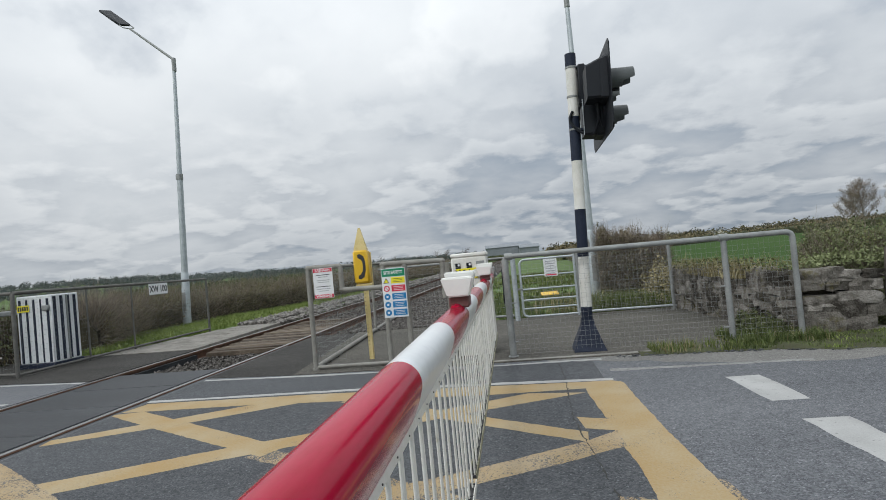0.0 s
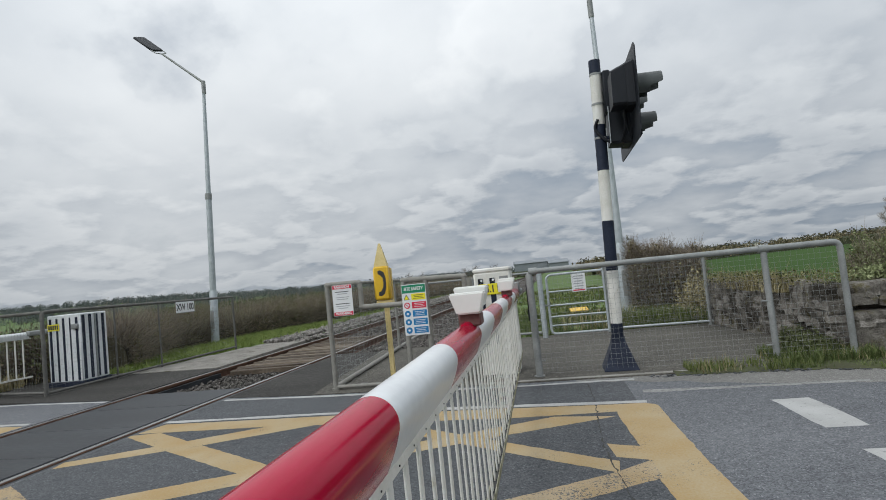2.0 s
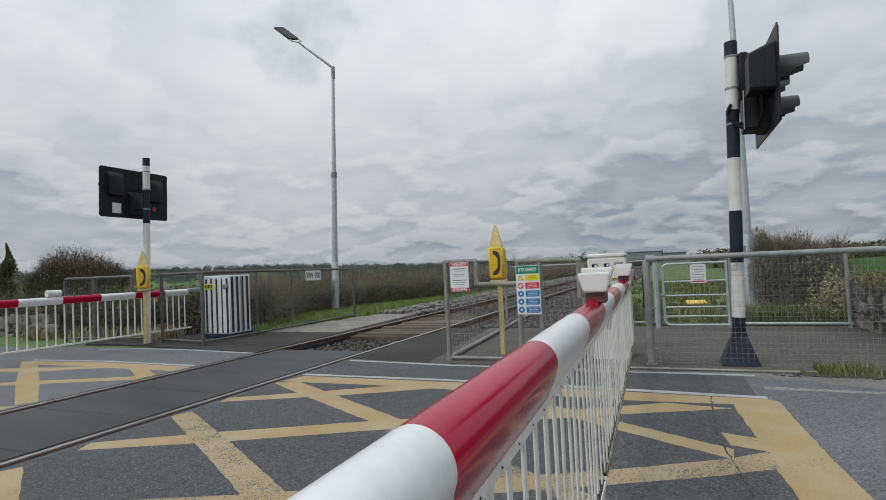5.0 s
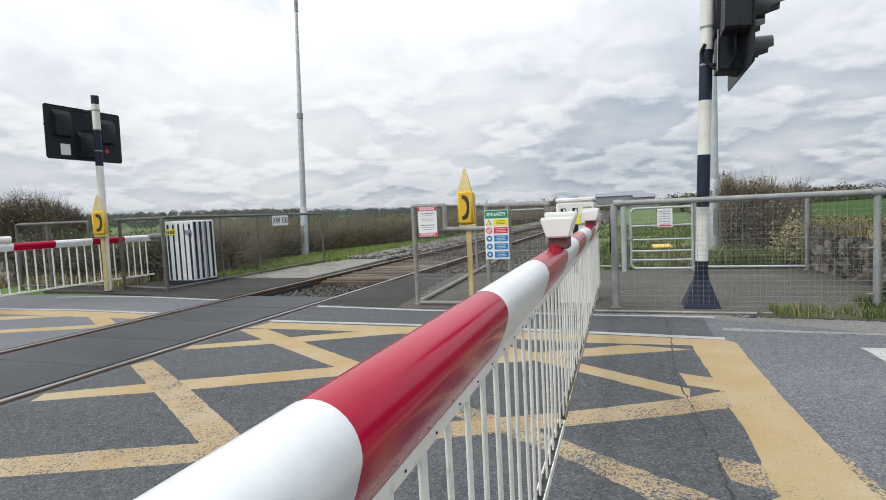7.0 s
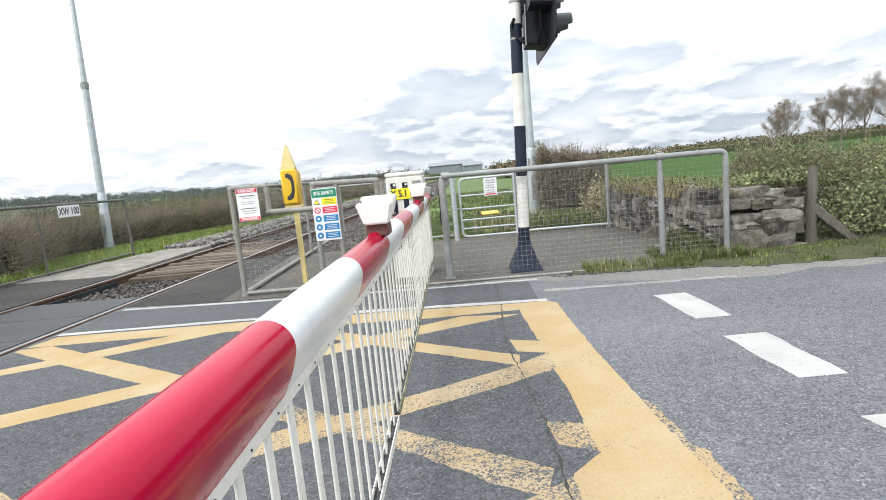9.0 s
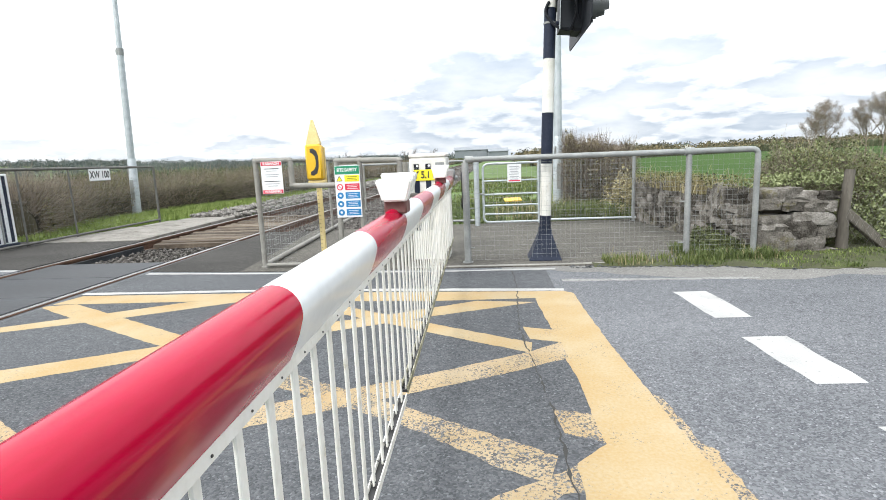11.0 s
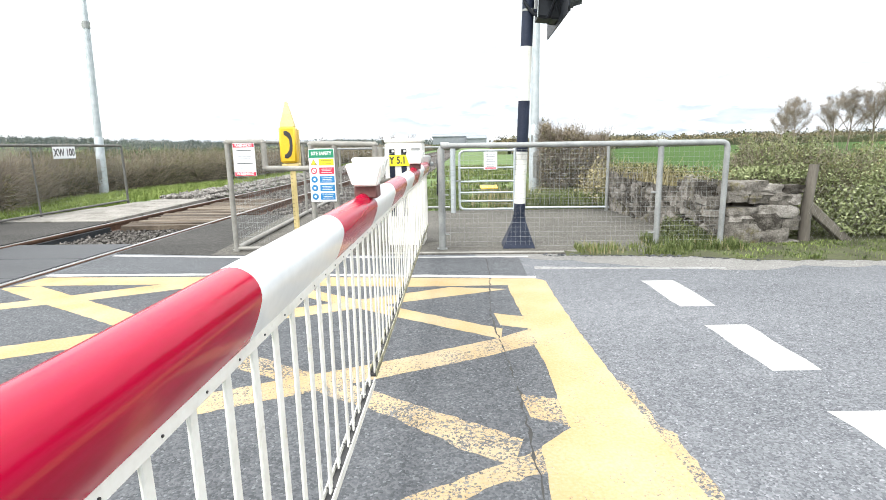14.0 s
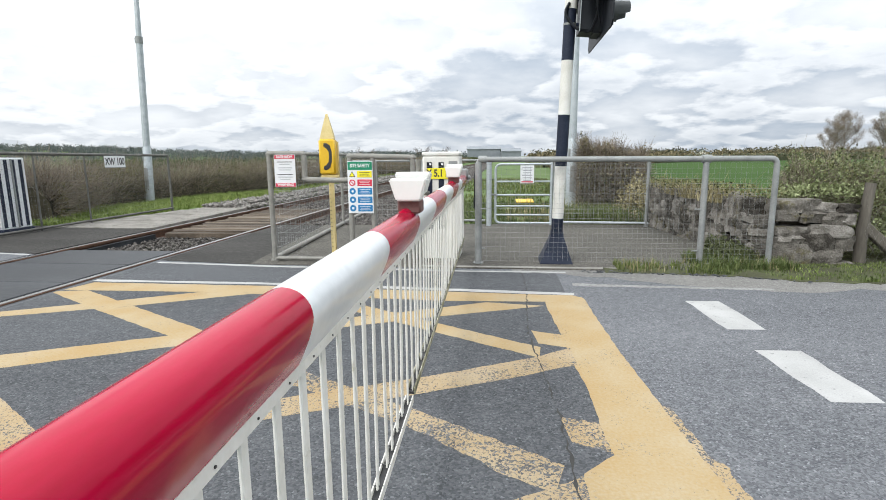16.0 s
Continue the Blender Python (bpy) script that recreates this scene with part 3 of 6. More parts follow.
xs = [-70, -40, -25, -18, -13, -10, -8.5, -7, -6, RAIL_L - 0.11, RAIL_L + 0.06, RAIL_R - 0.06, RAIL_R + 0.11, -2, 0, 1.3, 2.1, 2.6, 3.1, 4.3, 6, 9, 13, 18, 25, 40, 70]
s = Shape()
for a, b in zip(xs, xs[1:]):
    if RAIL_L - 0.12 < (a + b) / 2 < RAIL_R + 0.12:
        continue
    s.prism([(a, -2.6), (b, -2.6), (b, road_far(b) + 0.06), (a, road_far(a) + 0.06)], -0.3, 0.0)
road = structure("road", s, ASPHALT, "grey patched asphalt carriageway over the level crossing", "road", smooth=False)

# paler worn strip along the far edge, tarmac aprons
s = Shape()
er = random.Random(8)
ex = [0.4 + 0.16 * i for i in range(160)]
near = [(x, road_far(x) - 0.05 - 0.5 * smooth01(0.4, 2.4, x) * (1 - 0.6 * smooth01(2.5, 3.6, x)) + er.uniform(-0.05, 0.05), 0.0006) for x in ex]
s.add(near + [(x, road_far(x) + 0.1, 0.0006) for x in ex], [(i, i + 1, 161 + i, 160 + i) for i in range(159)])
structure("road_edge", s, ASPHALT_OLD, "pale worn asphalt strip along the road edge", "road", smooth=False)
s = Shape()
px = [RAIL_R + 0.13 + 0.1145 * i for i in range(41)]
s.add([(x, -2.55, 0.0005) for x in px] + [(x, 5.98 + 0.05 * max(0.0, -x), 0.0005) for x in px], [(i, i + 1, 42 + i, 41 + i) for i in range(40)])
structure("road_patch", s, ASPHALT_PATCH, "darker newer asphalt under the yellow hatching", "road", smooth=False)
s = Shape()
vr = random.Random(31)
vx = [1.35 + 0.07 * i for i in range(360)]
vn = [(x, road_far(x) + vr.uniform(-0.03, 0.03) + 0.012 * math.sin(x * 5.1), 0.006) for x in vx]
vm = [(x, road_far(x) + 0.12 + vr.uniform(-0.02, 0.02), 0.02 + vr.uniform(-0.006, 0.012)) for x in vx]
vf = [(x, 6.1 + 0.7 * smooth01(2.4, 3.2, x), 0.004 + 0.03 * smooth01(2.6, 3.4, x)) for x in vx]
s.add([(x, y - 0.01, -0.05) for x, y, z in vn] + vn + vm + vf, [(360 * k + i, 360 * k + i + 1, 360 * k + 361 + i, 360 * k + 360 + i) for k in range(3) for i in range(359)])
structure("verge", s, VERGE, "dark earth verge with a ragged edge along the road", "verge")
s = Shape().prism([(-0.62, 6.09), (3.15, 6.06), (3.05, 8.0), (2.85, 9.9), (-0.62, 9.9)], -0.3, 0.012)
s.prism([(-2.55, 6.14), (-0.62, 6.09), (-0.62, 9.9), (-2.9, 9.9)], -0.3, 0.008)
structure("pavement", s, PATH_TAR, "dull brown-grey tarmac footpath with moss", "pavement", smooth=False)
s = Shape().prism([(RAIL_R + 0.11, 6.3), (-2.55, 6.14), (-2.75, 9.6), (RAIL_R + 0.11, 9.7)], -0.3, 0.004)
s.prism([(-10.6, 7.2), (-9.4, 7.15), (RAIL_L - 0.11, 6.6), (RAIL_L - 0.11, 9.0), (-7.6, 9.35), (-9.4, 9.35), (-10.6, 8.0)], -0.3, 0.006)
structure("apron", s, APRON_TAR, "dark tarmac apron beside the rails", "pavement", smooth=False)
s = Shape()
for i in range(4):
    a, b = 9.02 + i * 1.1, 9.02 + i * 1.1 + 1.09
    s.prism([(-7.75 + 0.2 * i, a + 0.12 * (3 - i) * 0 + 0.03), (RAIL_L - 0.2 - 0.05 * i, a), (RAIL_L - 0.25 - 0.05 * i, b), (-7.7 + 0.2 * i, b)], -0.25, 0.016)
structure("concrete_pad", s, CONCRETE, "pale weathered concrete pad beside the track", "pavement", smooth=False)
s = Shape()
for i in range(5):
    a = -0.6 + i * 0.42
    s.box((a + 0.205, 6.125, -0.04), (0.4195, 0.045, 0.12), bev=0.006)
structure("kerb", s, PALE_EDGING, "low pale concrete edging along the footpath", "kerb")

# ---- road markings ----


def stripe(p, q, w, w2=None, jag=0.012, n=None, seed=1):
    """A painted line from p to q with slightly uneven edges."""
    r = random.Random(seed)
    a, b = Vector((*p, 0)), Vector((*q, 0))
    d = b - a
    n = n or max(2, int(d.length / 0.14))
    sd = Vector((-d.y, d.x, 0)).normalized()
    left, right = [], []
    for i in range(n + 1):
        t = i / n
        h = (w * (1 - t) + (w2 or w) * t) / 2
        left.append(tuple((a + d * t + sd * (h + r.uniform(-jag, jag)))[:2]))
        right.append(tuple((a + d * t - sd * (h + r.uniform(-jag, jag)))[:2]))
    return left, right


def mark(name, lines, mat, label, z=0.005, parent=None):
    sh = Shape()
    for k, (p, q, w, w2) in enumerate(lines):
        lf, rt = stripe(p, q, w, w2, jag=0.011 if max(w, w2) > 0.28 else 0.01, seed=k + len(name) + int(100 * abs(p[0])))
        m = len(lf)
        sh.add([(*c, z * 0.22) for c in lf] + [(*c, z * 0.22) for c in rt], [(i, m + i, m + i + 1, i + 1) for i in range(m - 1)])
    return tagged(new(name, sh.mesh(name, mat, False)), label, "road marking", "", "structure")


def along(line, n):
    """n + 1 points at even steps along a polyline."""
    q = np.array(line, float)
    c = np.r_[0, np.cumsum(np.linalg.norm(np.diff(q, axis=0), axis=1))]
    at = np.linspace(0, c[-1], n + 1)
    return np.stack([np.interp(at, c, q[:, 0]), np.interp(at, c, q[:, 1])], 1), c[-1]


def band(upper, lower, mat, label, z, jag=0.004):
    """A painted area between two edges that run the same way."""
    n = max(4, int(along(upper, 1)[1] / 0.045))
    r = np.random.RandomState(int(1000 * z * 1000) % 9973)
    u, v = along(upper, n)[0] + r.uniform(-jag, jag, (n + 1, 2)), along(lower, n)[0] + r.uniform(-jag, jag, (n + 1, 2))
    sh = Shape().add([(*p, z) for p in u] + [(*p, z) for p in v], [(i, i + 1, n + 2 + i, n + 1 + i) for i in range(n)])
    return tagged(new("yellow_line", sh.mesh("yellow_line", mat, False)), label, "road marking", "", "structure")


# each line: its two edges, in the order that they run
HATCH = [
    ([(0.66, 5.02), (0.65, 4.66), (0.67, 4.38), (0.70, 3.9), (0.71, 3.5), (0.74, 3.12), (0.74, 2.76), (0.75, 2.5)], [(0.90, 5.02), (0.985, 4.95), (0.99, 4.48), (1.02, 3.64), (1.05, 3.14), (1.07, 2.77), (1.09, 2.5)]),
    ([(0.61, 2.37), (0.61, 2.25), (0.57, 1.2)], [(1.09, 2.52), (1.11, 2.27), (1.15, 1.2)]),
    ([(0.75, 2.51), (0.61, 2.37)], [(1.09, 2.52), (1.09, 2.3)]),
    ([(-3.68, 5.16), (-1.8, 5.15), (0.9, 5.01)], [(-3.74, 4.86), (-3.4, 4.86), (-2.42, 4.88), (-0.15, 4.76), (0.7, 4.80)]),
    ([(-3.76, 4.80), (-3.49, 4.86), (-2.71, 4.40), (-1.74, 3.83), (-1.5, 3.69)], [(-3.75, 4.75), (-3.19, 4.42), (-2.95, 4.28), (-1.95, 3.72), (-1.6, 3.52)]),
    ([(-3.75, 4.10), (-3.18, 4.42), (-2.96, 4.54), (-2.42, 4.87)], [(-3.71, 3.95), (-2.95, 4.29), (-2.71, 4.40), (-1.9, 4.86)]),
    ([(-3.72, 2.74), (-2.97, 3.18), (-1.95, 3.72), (-0.5, 4.39), (0.17, 4.74)], [(-3.64, 2.59), (-2.69, 3.04), (-1.74, 3.55), (-0.18, 4.31), (0.64, 4.67)]),
    ([(-3.70, 3.62), (-2.69, 3.04), (-1.72, 2.45), (-1.6, 2.38)], [(-3.75, 3.44), (-2.36, 2.61), (-1.92, 2.34), (-1.7, 2.2)]),
    ([(-2.97, 1.86), (-2.36, 2.15), (-1.92, 2.34), (-0.13, 3.19), (0.49, 3.54), (0.72, 3.72)], [(-2.85, 1.68), (-1.7, 2.19), (-0.13, 2.98), (0.34, 3.22), (0.73, 3.45)]),
    ([(-1.3, 4.88), (-0.16, 4.15), (0.54, 3.72)], [(-1.5, 4.80), (-0.15, 3.95), (0.52, 3.54)]),
    ([(-3.67, 2.27), (-2.97, 1.86), (-1.6, 1.05)], [(-3.75, 2.11), (-3.29, 1.82), (-1.9, 1.0)]),
    ([(0.50, 4.04), (0.72, 3.96)], [(0.53, 3.79), (0.72, 3.72)]),
]
LEFT_HATCH = [
    ([(-9.2, 5.40), (-7.58, 5.52), (-5.72, 5.42)], [(-8.8, 5.18), (-7.36, 5.17), (-5.72, 5.13)]),
    ([(-9.2, 4.72), (-8.3, 4.98), (-7.36, 5.18)], [(-9.0, 4.55), (-7.9, 4.75), (-7.0, 5.18)]),
    ([(-8.2, 3.74), (-7.1, 4.28), (-5.9, 4.76), (-5.72, 4.83)], [(-8.0, 3.64), (-6.85, 4.14), (-5.72, 4.6)]),
    ([(-6.5, 3.02), (-5.75, 3.36)], [(-6.4, 2.86), (-5.72, 3.2)]),
    ([(-6.61, 5.18), (-5.85, 4.72), (-5.72, 4.64)], [(-6.21, 5.16), (-5.72, 4.88)]),
    ([(-9.1, 5.46), (-7.0, 4.28), (-5.72, 3.53)], [(-9.3, 5.34), (-7.3, 4.18), (-5.8, 3.36)]),
]
WORN = [
    ([(-1.62, 3.68), (-0.12, 2.83), (0.14, 2.67), (0.55, 2.42)], [(-1.7, 3.52), (-0.12, 2.67), (0.29, 2.36), (0.49, 2.23)]),
    ([(0.57, 2.82), (0.75, 2.76)], [(0.60, 2.60), (0.75, 2.52)]),
    ([(-1.9, 2.42), (-1.6, 2.38), (-0.2, 1.45)], [(-1.92, 2.3), (-1.75, 2.2), (-0.35, 1.25)]),
    ([(-0.2, 1.85), (0.54, 2.31), (0.62, 2.36)], [(-0.1, 1.7), (0.41, 2.12), (0.62, 2.2)]),
    ([(1.03, 3.0), (1.07, 2.55)], [(1.09, 2.95), (1.13, 2.5)]),
    ([(1.08, 2.56), (1.1, 1.6)], [(1.16, 2.5), (1.2, 1.6)]),
]
for k, (a, b) in enumerate(WORN):
    band(a, b, YELLOW_WORN, "badly worn yellow painted hatching line", 0.0009 + 0.00004 * k, 0.009)
for k, (a, b) in enumerate(HATCH + LEFT_HATCH):
    band(a, b, YELLOW_THIN if k in (7, 8) else YELLOW_PAINT, "yellow painted hatching line on the asphalt", 0.0012 + 0.00004 * k)
mark("white_line", [((-3.74, 5.24), (-1.6, 5.235), 0.075, 0.075), ((-1.6, 5.235), (0.92, 5.06), 0.075, 0.085)], WHITE_ROAD, "thin white painted line along the yellow hatching", 0.0125)
mark("white_line", [((-9.3, 5.5), (-7.58, 5.6), 0.08, 0.08), ((-7.58, 5.6), (-5.75, 5.5), 0.08, 0.08)], WHITE_ROAD, "thin white painted line along the yellow hatching", 0.0125)
EDGE = [(-9.3, 6.6), (-8.4, 6.76), (-7.4, 6.74), (-5.72, 6.55), (-3.7, 6.17), (-2.15, 6.04), (-0.2, 5.95), (0.95, 5.96)]
for p, q in zip(EDGE, EDGE[1:]):
    if q[0] < -4 or not (p[0] < -5.6 and q[0] > -5):
        if p == (-5.72, 6.55):
            p, q = (-5.4, 6.49), (-4.02, 6.22)
        mark("white_line", [(p, q, 0.065, 0.065)], WHITE_ROAD, "thin white edge line along the road", 0.0052 if p[0] != -5.4 else 0.012)
mark("white_line", [((-3.66, 8.4), (-2.72, 8.39), 0.05, 0.05)], WHITE_ROAD, "thin white line across the tarmac apron", 0.009)
mark("white_line", [((0.95, 5.42), (2.7, 5.36), 0.1, 0.06)], WHITE_FADED, "faded pale edge line along the road", 0.0075)
for k, (p, q) in enumerate((((1.93, 4.92), (1.96, 4.19)), ((1.97, 3.79), (2.0, 3.09)), ((2.02, 2.67), (2.05, 1.97)), ((2.07, 1.55), (2.1, 0.85)))):
    mark("white_dash", [(p, q, 0.27, 0.26)], WHITE_ROAD, "short broad white painted dash on the road", 0.0051)

# long crack in the road
s = Shape()
r = random.Random(4)
pts = [(0.5 + r.uniform(-0.006, 0.006) + 0.015 * math.sin(i * 0.11) + 0.06 * max(0, 3.4 - (5.6 - i * 0.04)), 5.9 - i * 0.04) for i in range(114)]
lf = [(x - max(0.0, r.gauss(0.003, 0.005)), y, 0.0024) for x, y in pts]
rt = [(x + max(0.0005, r.gauss(0.003, 0.005)), y, 0.0024) for x, y in pts]
s.add(lf + rt, [(i, 114 + i, 115 + i, i + 1) for i in range(113)])
structure("crack", s, CRACK, "dark open crack running across the road surface", "crack", smooth=False)


# ---- railway ----
def rail_shape(x, y0, y1):
    prof = [(-0.075, -0.159), (0.075, -0.159), (0.075, -0.145), (0.012, -0.125), (0.012, -0.04), (0.035, -0.032), (0.036, -0.006), (0.028, 0.0), (-0.028, 0.0), (-0.036, -0.006), (-0.035, -0.032), (-0.012, -0.04), (-0.012, -0.125), (-0.075, -0.145)]
    n = len(prof)
    sh = Shape()
    sh.add([(x + a, y, b + 0.006) for y in (y0, y1) for a, b in prof], [(i, (i + 1) % n, n + (i + 1) % n, n + i) for i in range(n)] + [tuple(range(n)), tuple(range(2 * n - 1, n - 1, -1))])
    return sh


track = thing("railway_track", "rusty steel railway rails on grey sleepers and ballast", "railway track")
for x in (RAIL_L, RAIL_R):
    rail = part("rail", rail_shape(x, -40, 420), RAIL_RUST, track, "rusty rail with a worn bright head")
    part("rail_head", Shape().box((x, 190, 0.0072), (0.05, 460, 0.004)), RAIL_TOP, rail, "polished steel running surface")
# rubber panels between the rails
pan = Shape().box((0, 0, 0), (RAIL_R - RAIL_L - 0.19, 0.888, 0.12), bev=0.008)
pan_me = pan.mesh("rubber_panel", RUBBER, False)
for i in range(11):
    ob = new("rubber_panel", pan_me)
    ob.parent = track
    ob.matrix_basis = pose((RAIL_L + RAIL_R) / 2, -2.45 + i * 0.892, -0.058)
# rubber fillers beside the rails, with an open flangeway on the inner side
for x, sg in ((RAIL_L, 1), (RAIL_R, -1)):
    part("flangeway_filler", Shape().box((x + sg * 0.067, 3.05, -0.1), (0.054, 11.3, 0.11)), RUBBER, track)
    part("outer_filler", Shape().box((x - sg * 0.074, 3.05, -0.065), (0.066, 11.3, 0.12), bev=0.004), RUBBER, track)
# old timbers laid across between the rails
dr = random.Random(17)
pls = [Shape().box((0, 0, 0), (1.46 - 0.03 * k, (0.085, 0.07, 0.1, 0.062, 0.092)[k], 0.08), bev=0.006).mesh("deck_timber", TIMBER, False) for k in range(5)]
yd = 8.82
while yd < 13.1:
    k = dr.randrange(5)
    w = (0.085, 0.07, 0.1, 0.062, 0.092)[k]
    ob = new("deck_timber", pls[k])
    ob.parent = track
    ob.matrix_basis = pose((RAIL_L + RAIL_R) / 2 + dr.uniform(-0.02, 0.02), yd + w / 2, -0.066 + dr.uniform(-0.022, 0.008), dr.uniform(-3, 3), dr.uniform(-0.6, 0.6), dr.uniform(-0.9, 0.9))
    yd += w + dr.uniform(0.001, 0.012)
sl = Shape().box((0, 0, 0), (2.6, 0.25, 0.16), bev=0.015).mesh("sleeper", SLEEPER, False)
for i in range(70):
    ob = new("sleeper", sl)
    ob.parent = track
    ob.matrix_basis = pose((RAIL_L + RAIL_R) / 2, 12.9 + i * 0.68, -0.225)
n = 34000
yy = 7.05 + 75 * NR.rand(n) ** 2.3
xx = -4.71 + (NR.rand(n) - 0.5) * 3.7
keep = ~((np.abs(xx + 4.715) < 0.78) & (yy > 8.8) & (yy < 13.1)) & ~((xx > RAIL_R + 0.05) & (yy < 9.7)) & ~((xx < RAIL_L - 0.05) & (yy < 13.4)) & ~((np.abs(xx + 4.715) < 0.8) & (yy < 7.4))
xx, yy = xx[keep], yy[keep]
n = len(xx)
off = np.minimum(np.abs(xx - RAIL_L), np.abs(xx - RAIL_R))
edge = np.abs(xx + 4.715)
zz = np.where(off < 0.09, -0.17, -0.125) - np.maximum(0, edge - 1.5) * 0.25 + NR.uniform(-0.02, 0.02, n)
size = NR.uniform(0.012, 0.026, n)[:, None, None] * (1 + (yy / 40)[:, None, None])
corner = np.array([[1, 0, 0], [-1, 0, 0], [0, 1, 0], [0, -1, 0], [0, 0, 0.8], [0, 0, -0.8]])
v = np.stack([xx, yy, zz], 1)[:, None, :] + (corner[None] + NR.uniform(-0.45, 0.45, (n, 6, 3))) * size
tri = np.array([[0, 2, 4], [2, 1, 4], [1, 3, 4], [3, 0, 4], [2, 0, 5], [1, 2, 5], [3, 1, 5], [0, 3, 5]])
f = (np.arange(n) * 6)[:, None, None] + tri[None]
ob = new("ballast", raw_mesh("ballast", v.reshape(-1, 3), f.reshape(-1, 3), BALLAST))
tagged(ob, "grey-brown crushed stone ballast under the rails", "ballast", "", "stuff")
n = 26000
gy_ = 9.75 + 60 * NR.rand(n) ** 2.2
gx_ = NR.uniform(-3.0, -1.25, n) - 0.006 * gy_
v = np.stack([gx_, gy_, NR.uniform(-0.015, 0.02, n)], 1)[:, None, :] + (corner[None] + NR.uniform(-0.45, 0.45, (n, 6, 3))) * (NR.uniform(0.014, 0.03, n)[:, None, None] * (1 + (gy_ / 40)[:, None, None]))
ob = new("ballast", raw_mesh("ballast", v.reshape(-1, 3), ((np.arange(n) * 6)[:, None, None] + tri[None]).reshape(-1, 3), BALLAST))
tagged(ob, "grey crushed stone beside the railway fence", "ballast", "", "stuff")
n = 7000
gy_ = 12.9 + 40 * NR.rand(n) ** 1.8
gx_ = NR.uniform(-7.1, -5.9, n)
v = np.stack([gx_, gy_, NR.uniform(-0.03, 0.03, n) + 0.05 * (gx_ < -6.3)], 1)[:, None, :] + (corner[None] + NR.uniform(-0.45, 0.45, (n, 6, 3))) * (NR.uniform(0.018, 0.036, n)[:, None, None] * (1 + (gy_ / 40)[:, None, None]))
ob = new("ballast", raw_mesh("ballast", v.reshape(-1, 3), ((np.arange(n) * 6)[:, None, None] + tri[None]).reshape(-1, 3), BALLAST_PALE))
tagged(ob, "heaped pale crushed stone along the track shoulder", "ballast", "", "stuff")
s = Shape().prism([(-2.95, 9.85), (-1.3, 9.9), (-1.7, 90), (-3.3, 90)], -0.3, -0.012)
structure("gravel_strip", s, SOIL, "dark gravelly strip between the track and the grass", "gravel", smooth=False)
s = Shape().prism([(-6.6, 7.0), (-2.75, 9.6), (-2.9, 300), (-6.6, 300)], -0.4, -0.15)
structure("track_bed", s, SOIL, "dark stony bed under the railway", "track bed", smooth=False)



# ---- the near barrier ----
BOOM_Z = 0.940


def boom_x(y):
    return -0.020 - 0.0235 * (y - 1)


def boom_profile(n=20):
    """Rounded top, flat flanks drawn in to a narrow foot."""
    out = []
    for i in range(n + 1):
        t = math.pi * (1.12 - 1.24 * i / n)
        out.append((0.0455 * math.cos(t), 0.0455 * math.sin(t)))
    return out + [(0.0375, -0.033), (0.028, -0.056), (0.0175, -0.077), (-0.0175, -0.077), (-0.028, -0.056), (-0.0375, -0.033)]


def boom_band(y0, y1, xf, z=BOOM_Z):
    pr = boom_profile()
    n = len(pr)
    sh = Shape()
    sh.add([(xf(y) + a, y, z + b) for y in (y0, y1) for a, b in pr], [(i, (i + 1) % n, n + (i + 1) % n, n + i) for i in range(n)] + [tuple(range(n)), tuple(range(2 * n - 1, n - 1, -1))])
    return sh


def boom_lamp(parent, x, y, z):
    """White boom lamp: two flared hoods on a grey foot that sits on a red saddle."""
    part("saddle", Shape().tube([(x, y - 0.07, z + 0.03), (x, y - 0.02, z + 0.026), (x, y + 0.05, z + 0.026), (x, y + 0.09, z + 0.03)], [0.02, 0.03, 0.03, 0.02], 14), RED, parent)
    part("lamp_foot", Shape().box((x + 0.014, y + 0.02, z + 0.06), (0.085, 0.085, 0.05), bev=0.006), LAMP_FOOT, parent, "dark red-brown lamp foot")
    for dy, z0, z1, w0, w1, dz in ((-0.02, 0.082, 0.162, 0.09, 0.138, 0), (0.085, 0.1, 0.182, 0.09, 0.138, 0)):
        sh = Shape()
        c = x + 0.016
        t0, t1 = w0 / 2, w1 / 2
        vs = []
        for yy_ in (y + dy - 0.028, y + dy + 0.028):
            vs += [(c - t0, yy_, z + z0), (c + t0, yy_, z + z0), (c + t1, yy_ - 0.008 * (1 if yy_ < y + dy else -1), z + z1), (c - t1, yy_ - 0.008 * (1 if yy_ < y + dy else -1), z + z1)]
        sh.add(vs, [(0, 1, 2, 3), (7, 6, 5, 4), (0, 4, 5, 1), (1, 5, 6, 2), (2, 6, 7, 3), (3, 7, 4, 0)])
        bm = bmesh.new()
        me0 = sh.mesh("tmp", LAMP_WHITE)
        bm.from_mesh(me0)
        bmesh.ops.bevel(bm, geom=list(bm.edges), offset=0.006, segments=2, affect="EDGES")
        me = bpy.data.meshes.new("lamp_hood")
        bm.to_mesh(me)
        bm.free()
        bpy.data.meshes.remove(me0)
        me.materials.append(LAMP_WHITE)
        me.shade_smooth()
        me.set_sharp_from_angle(angle=radians(35))
        ob = new("lamp_hood", me)
        ob.parent = parent
        tagged(ob, "white flared lamp hood")


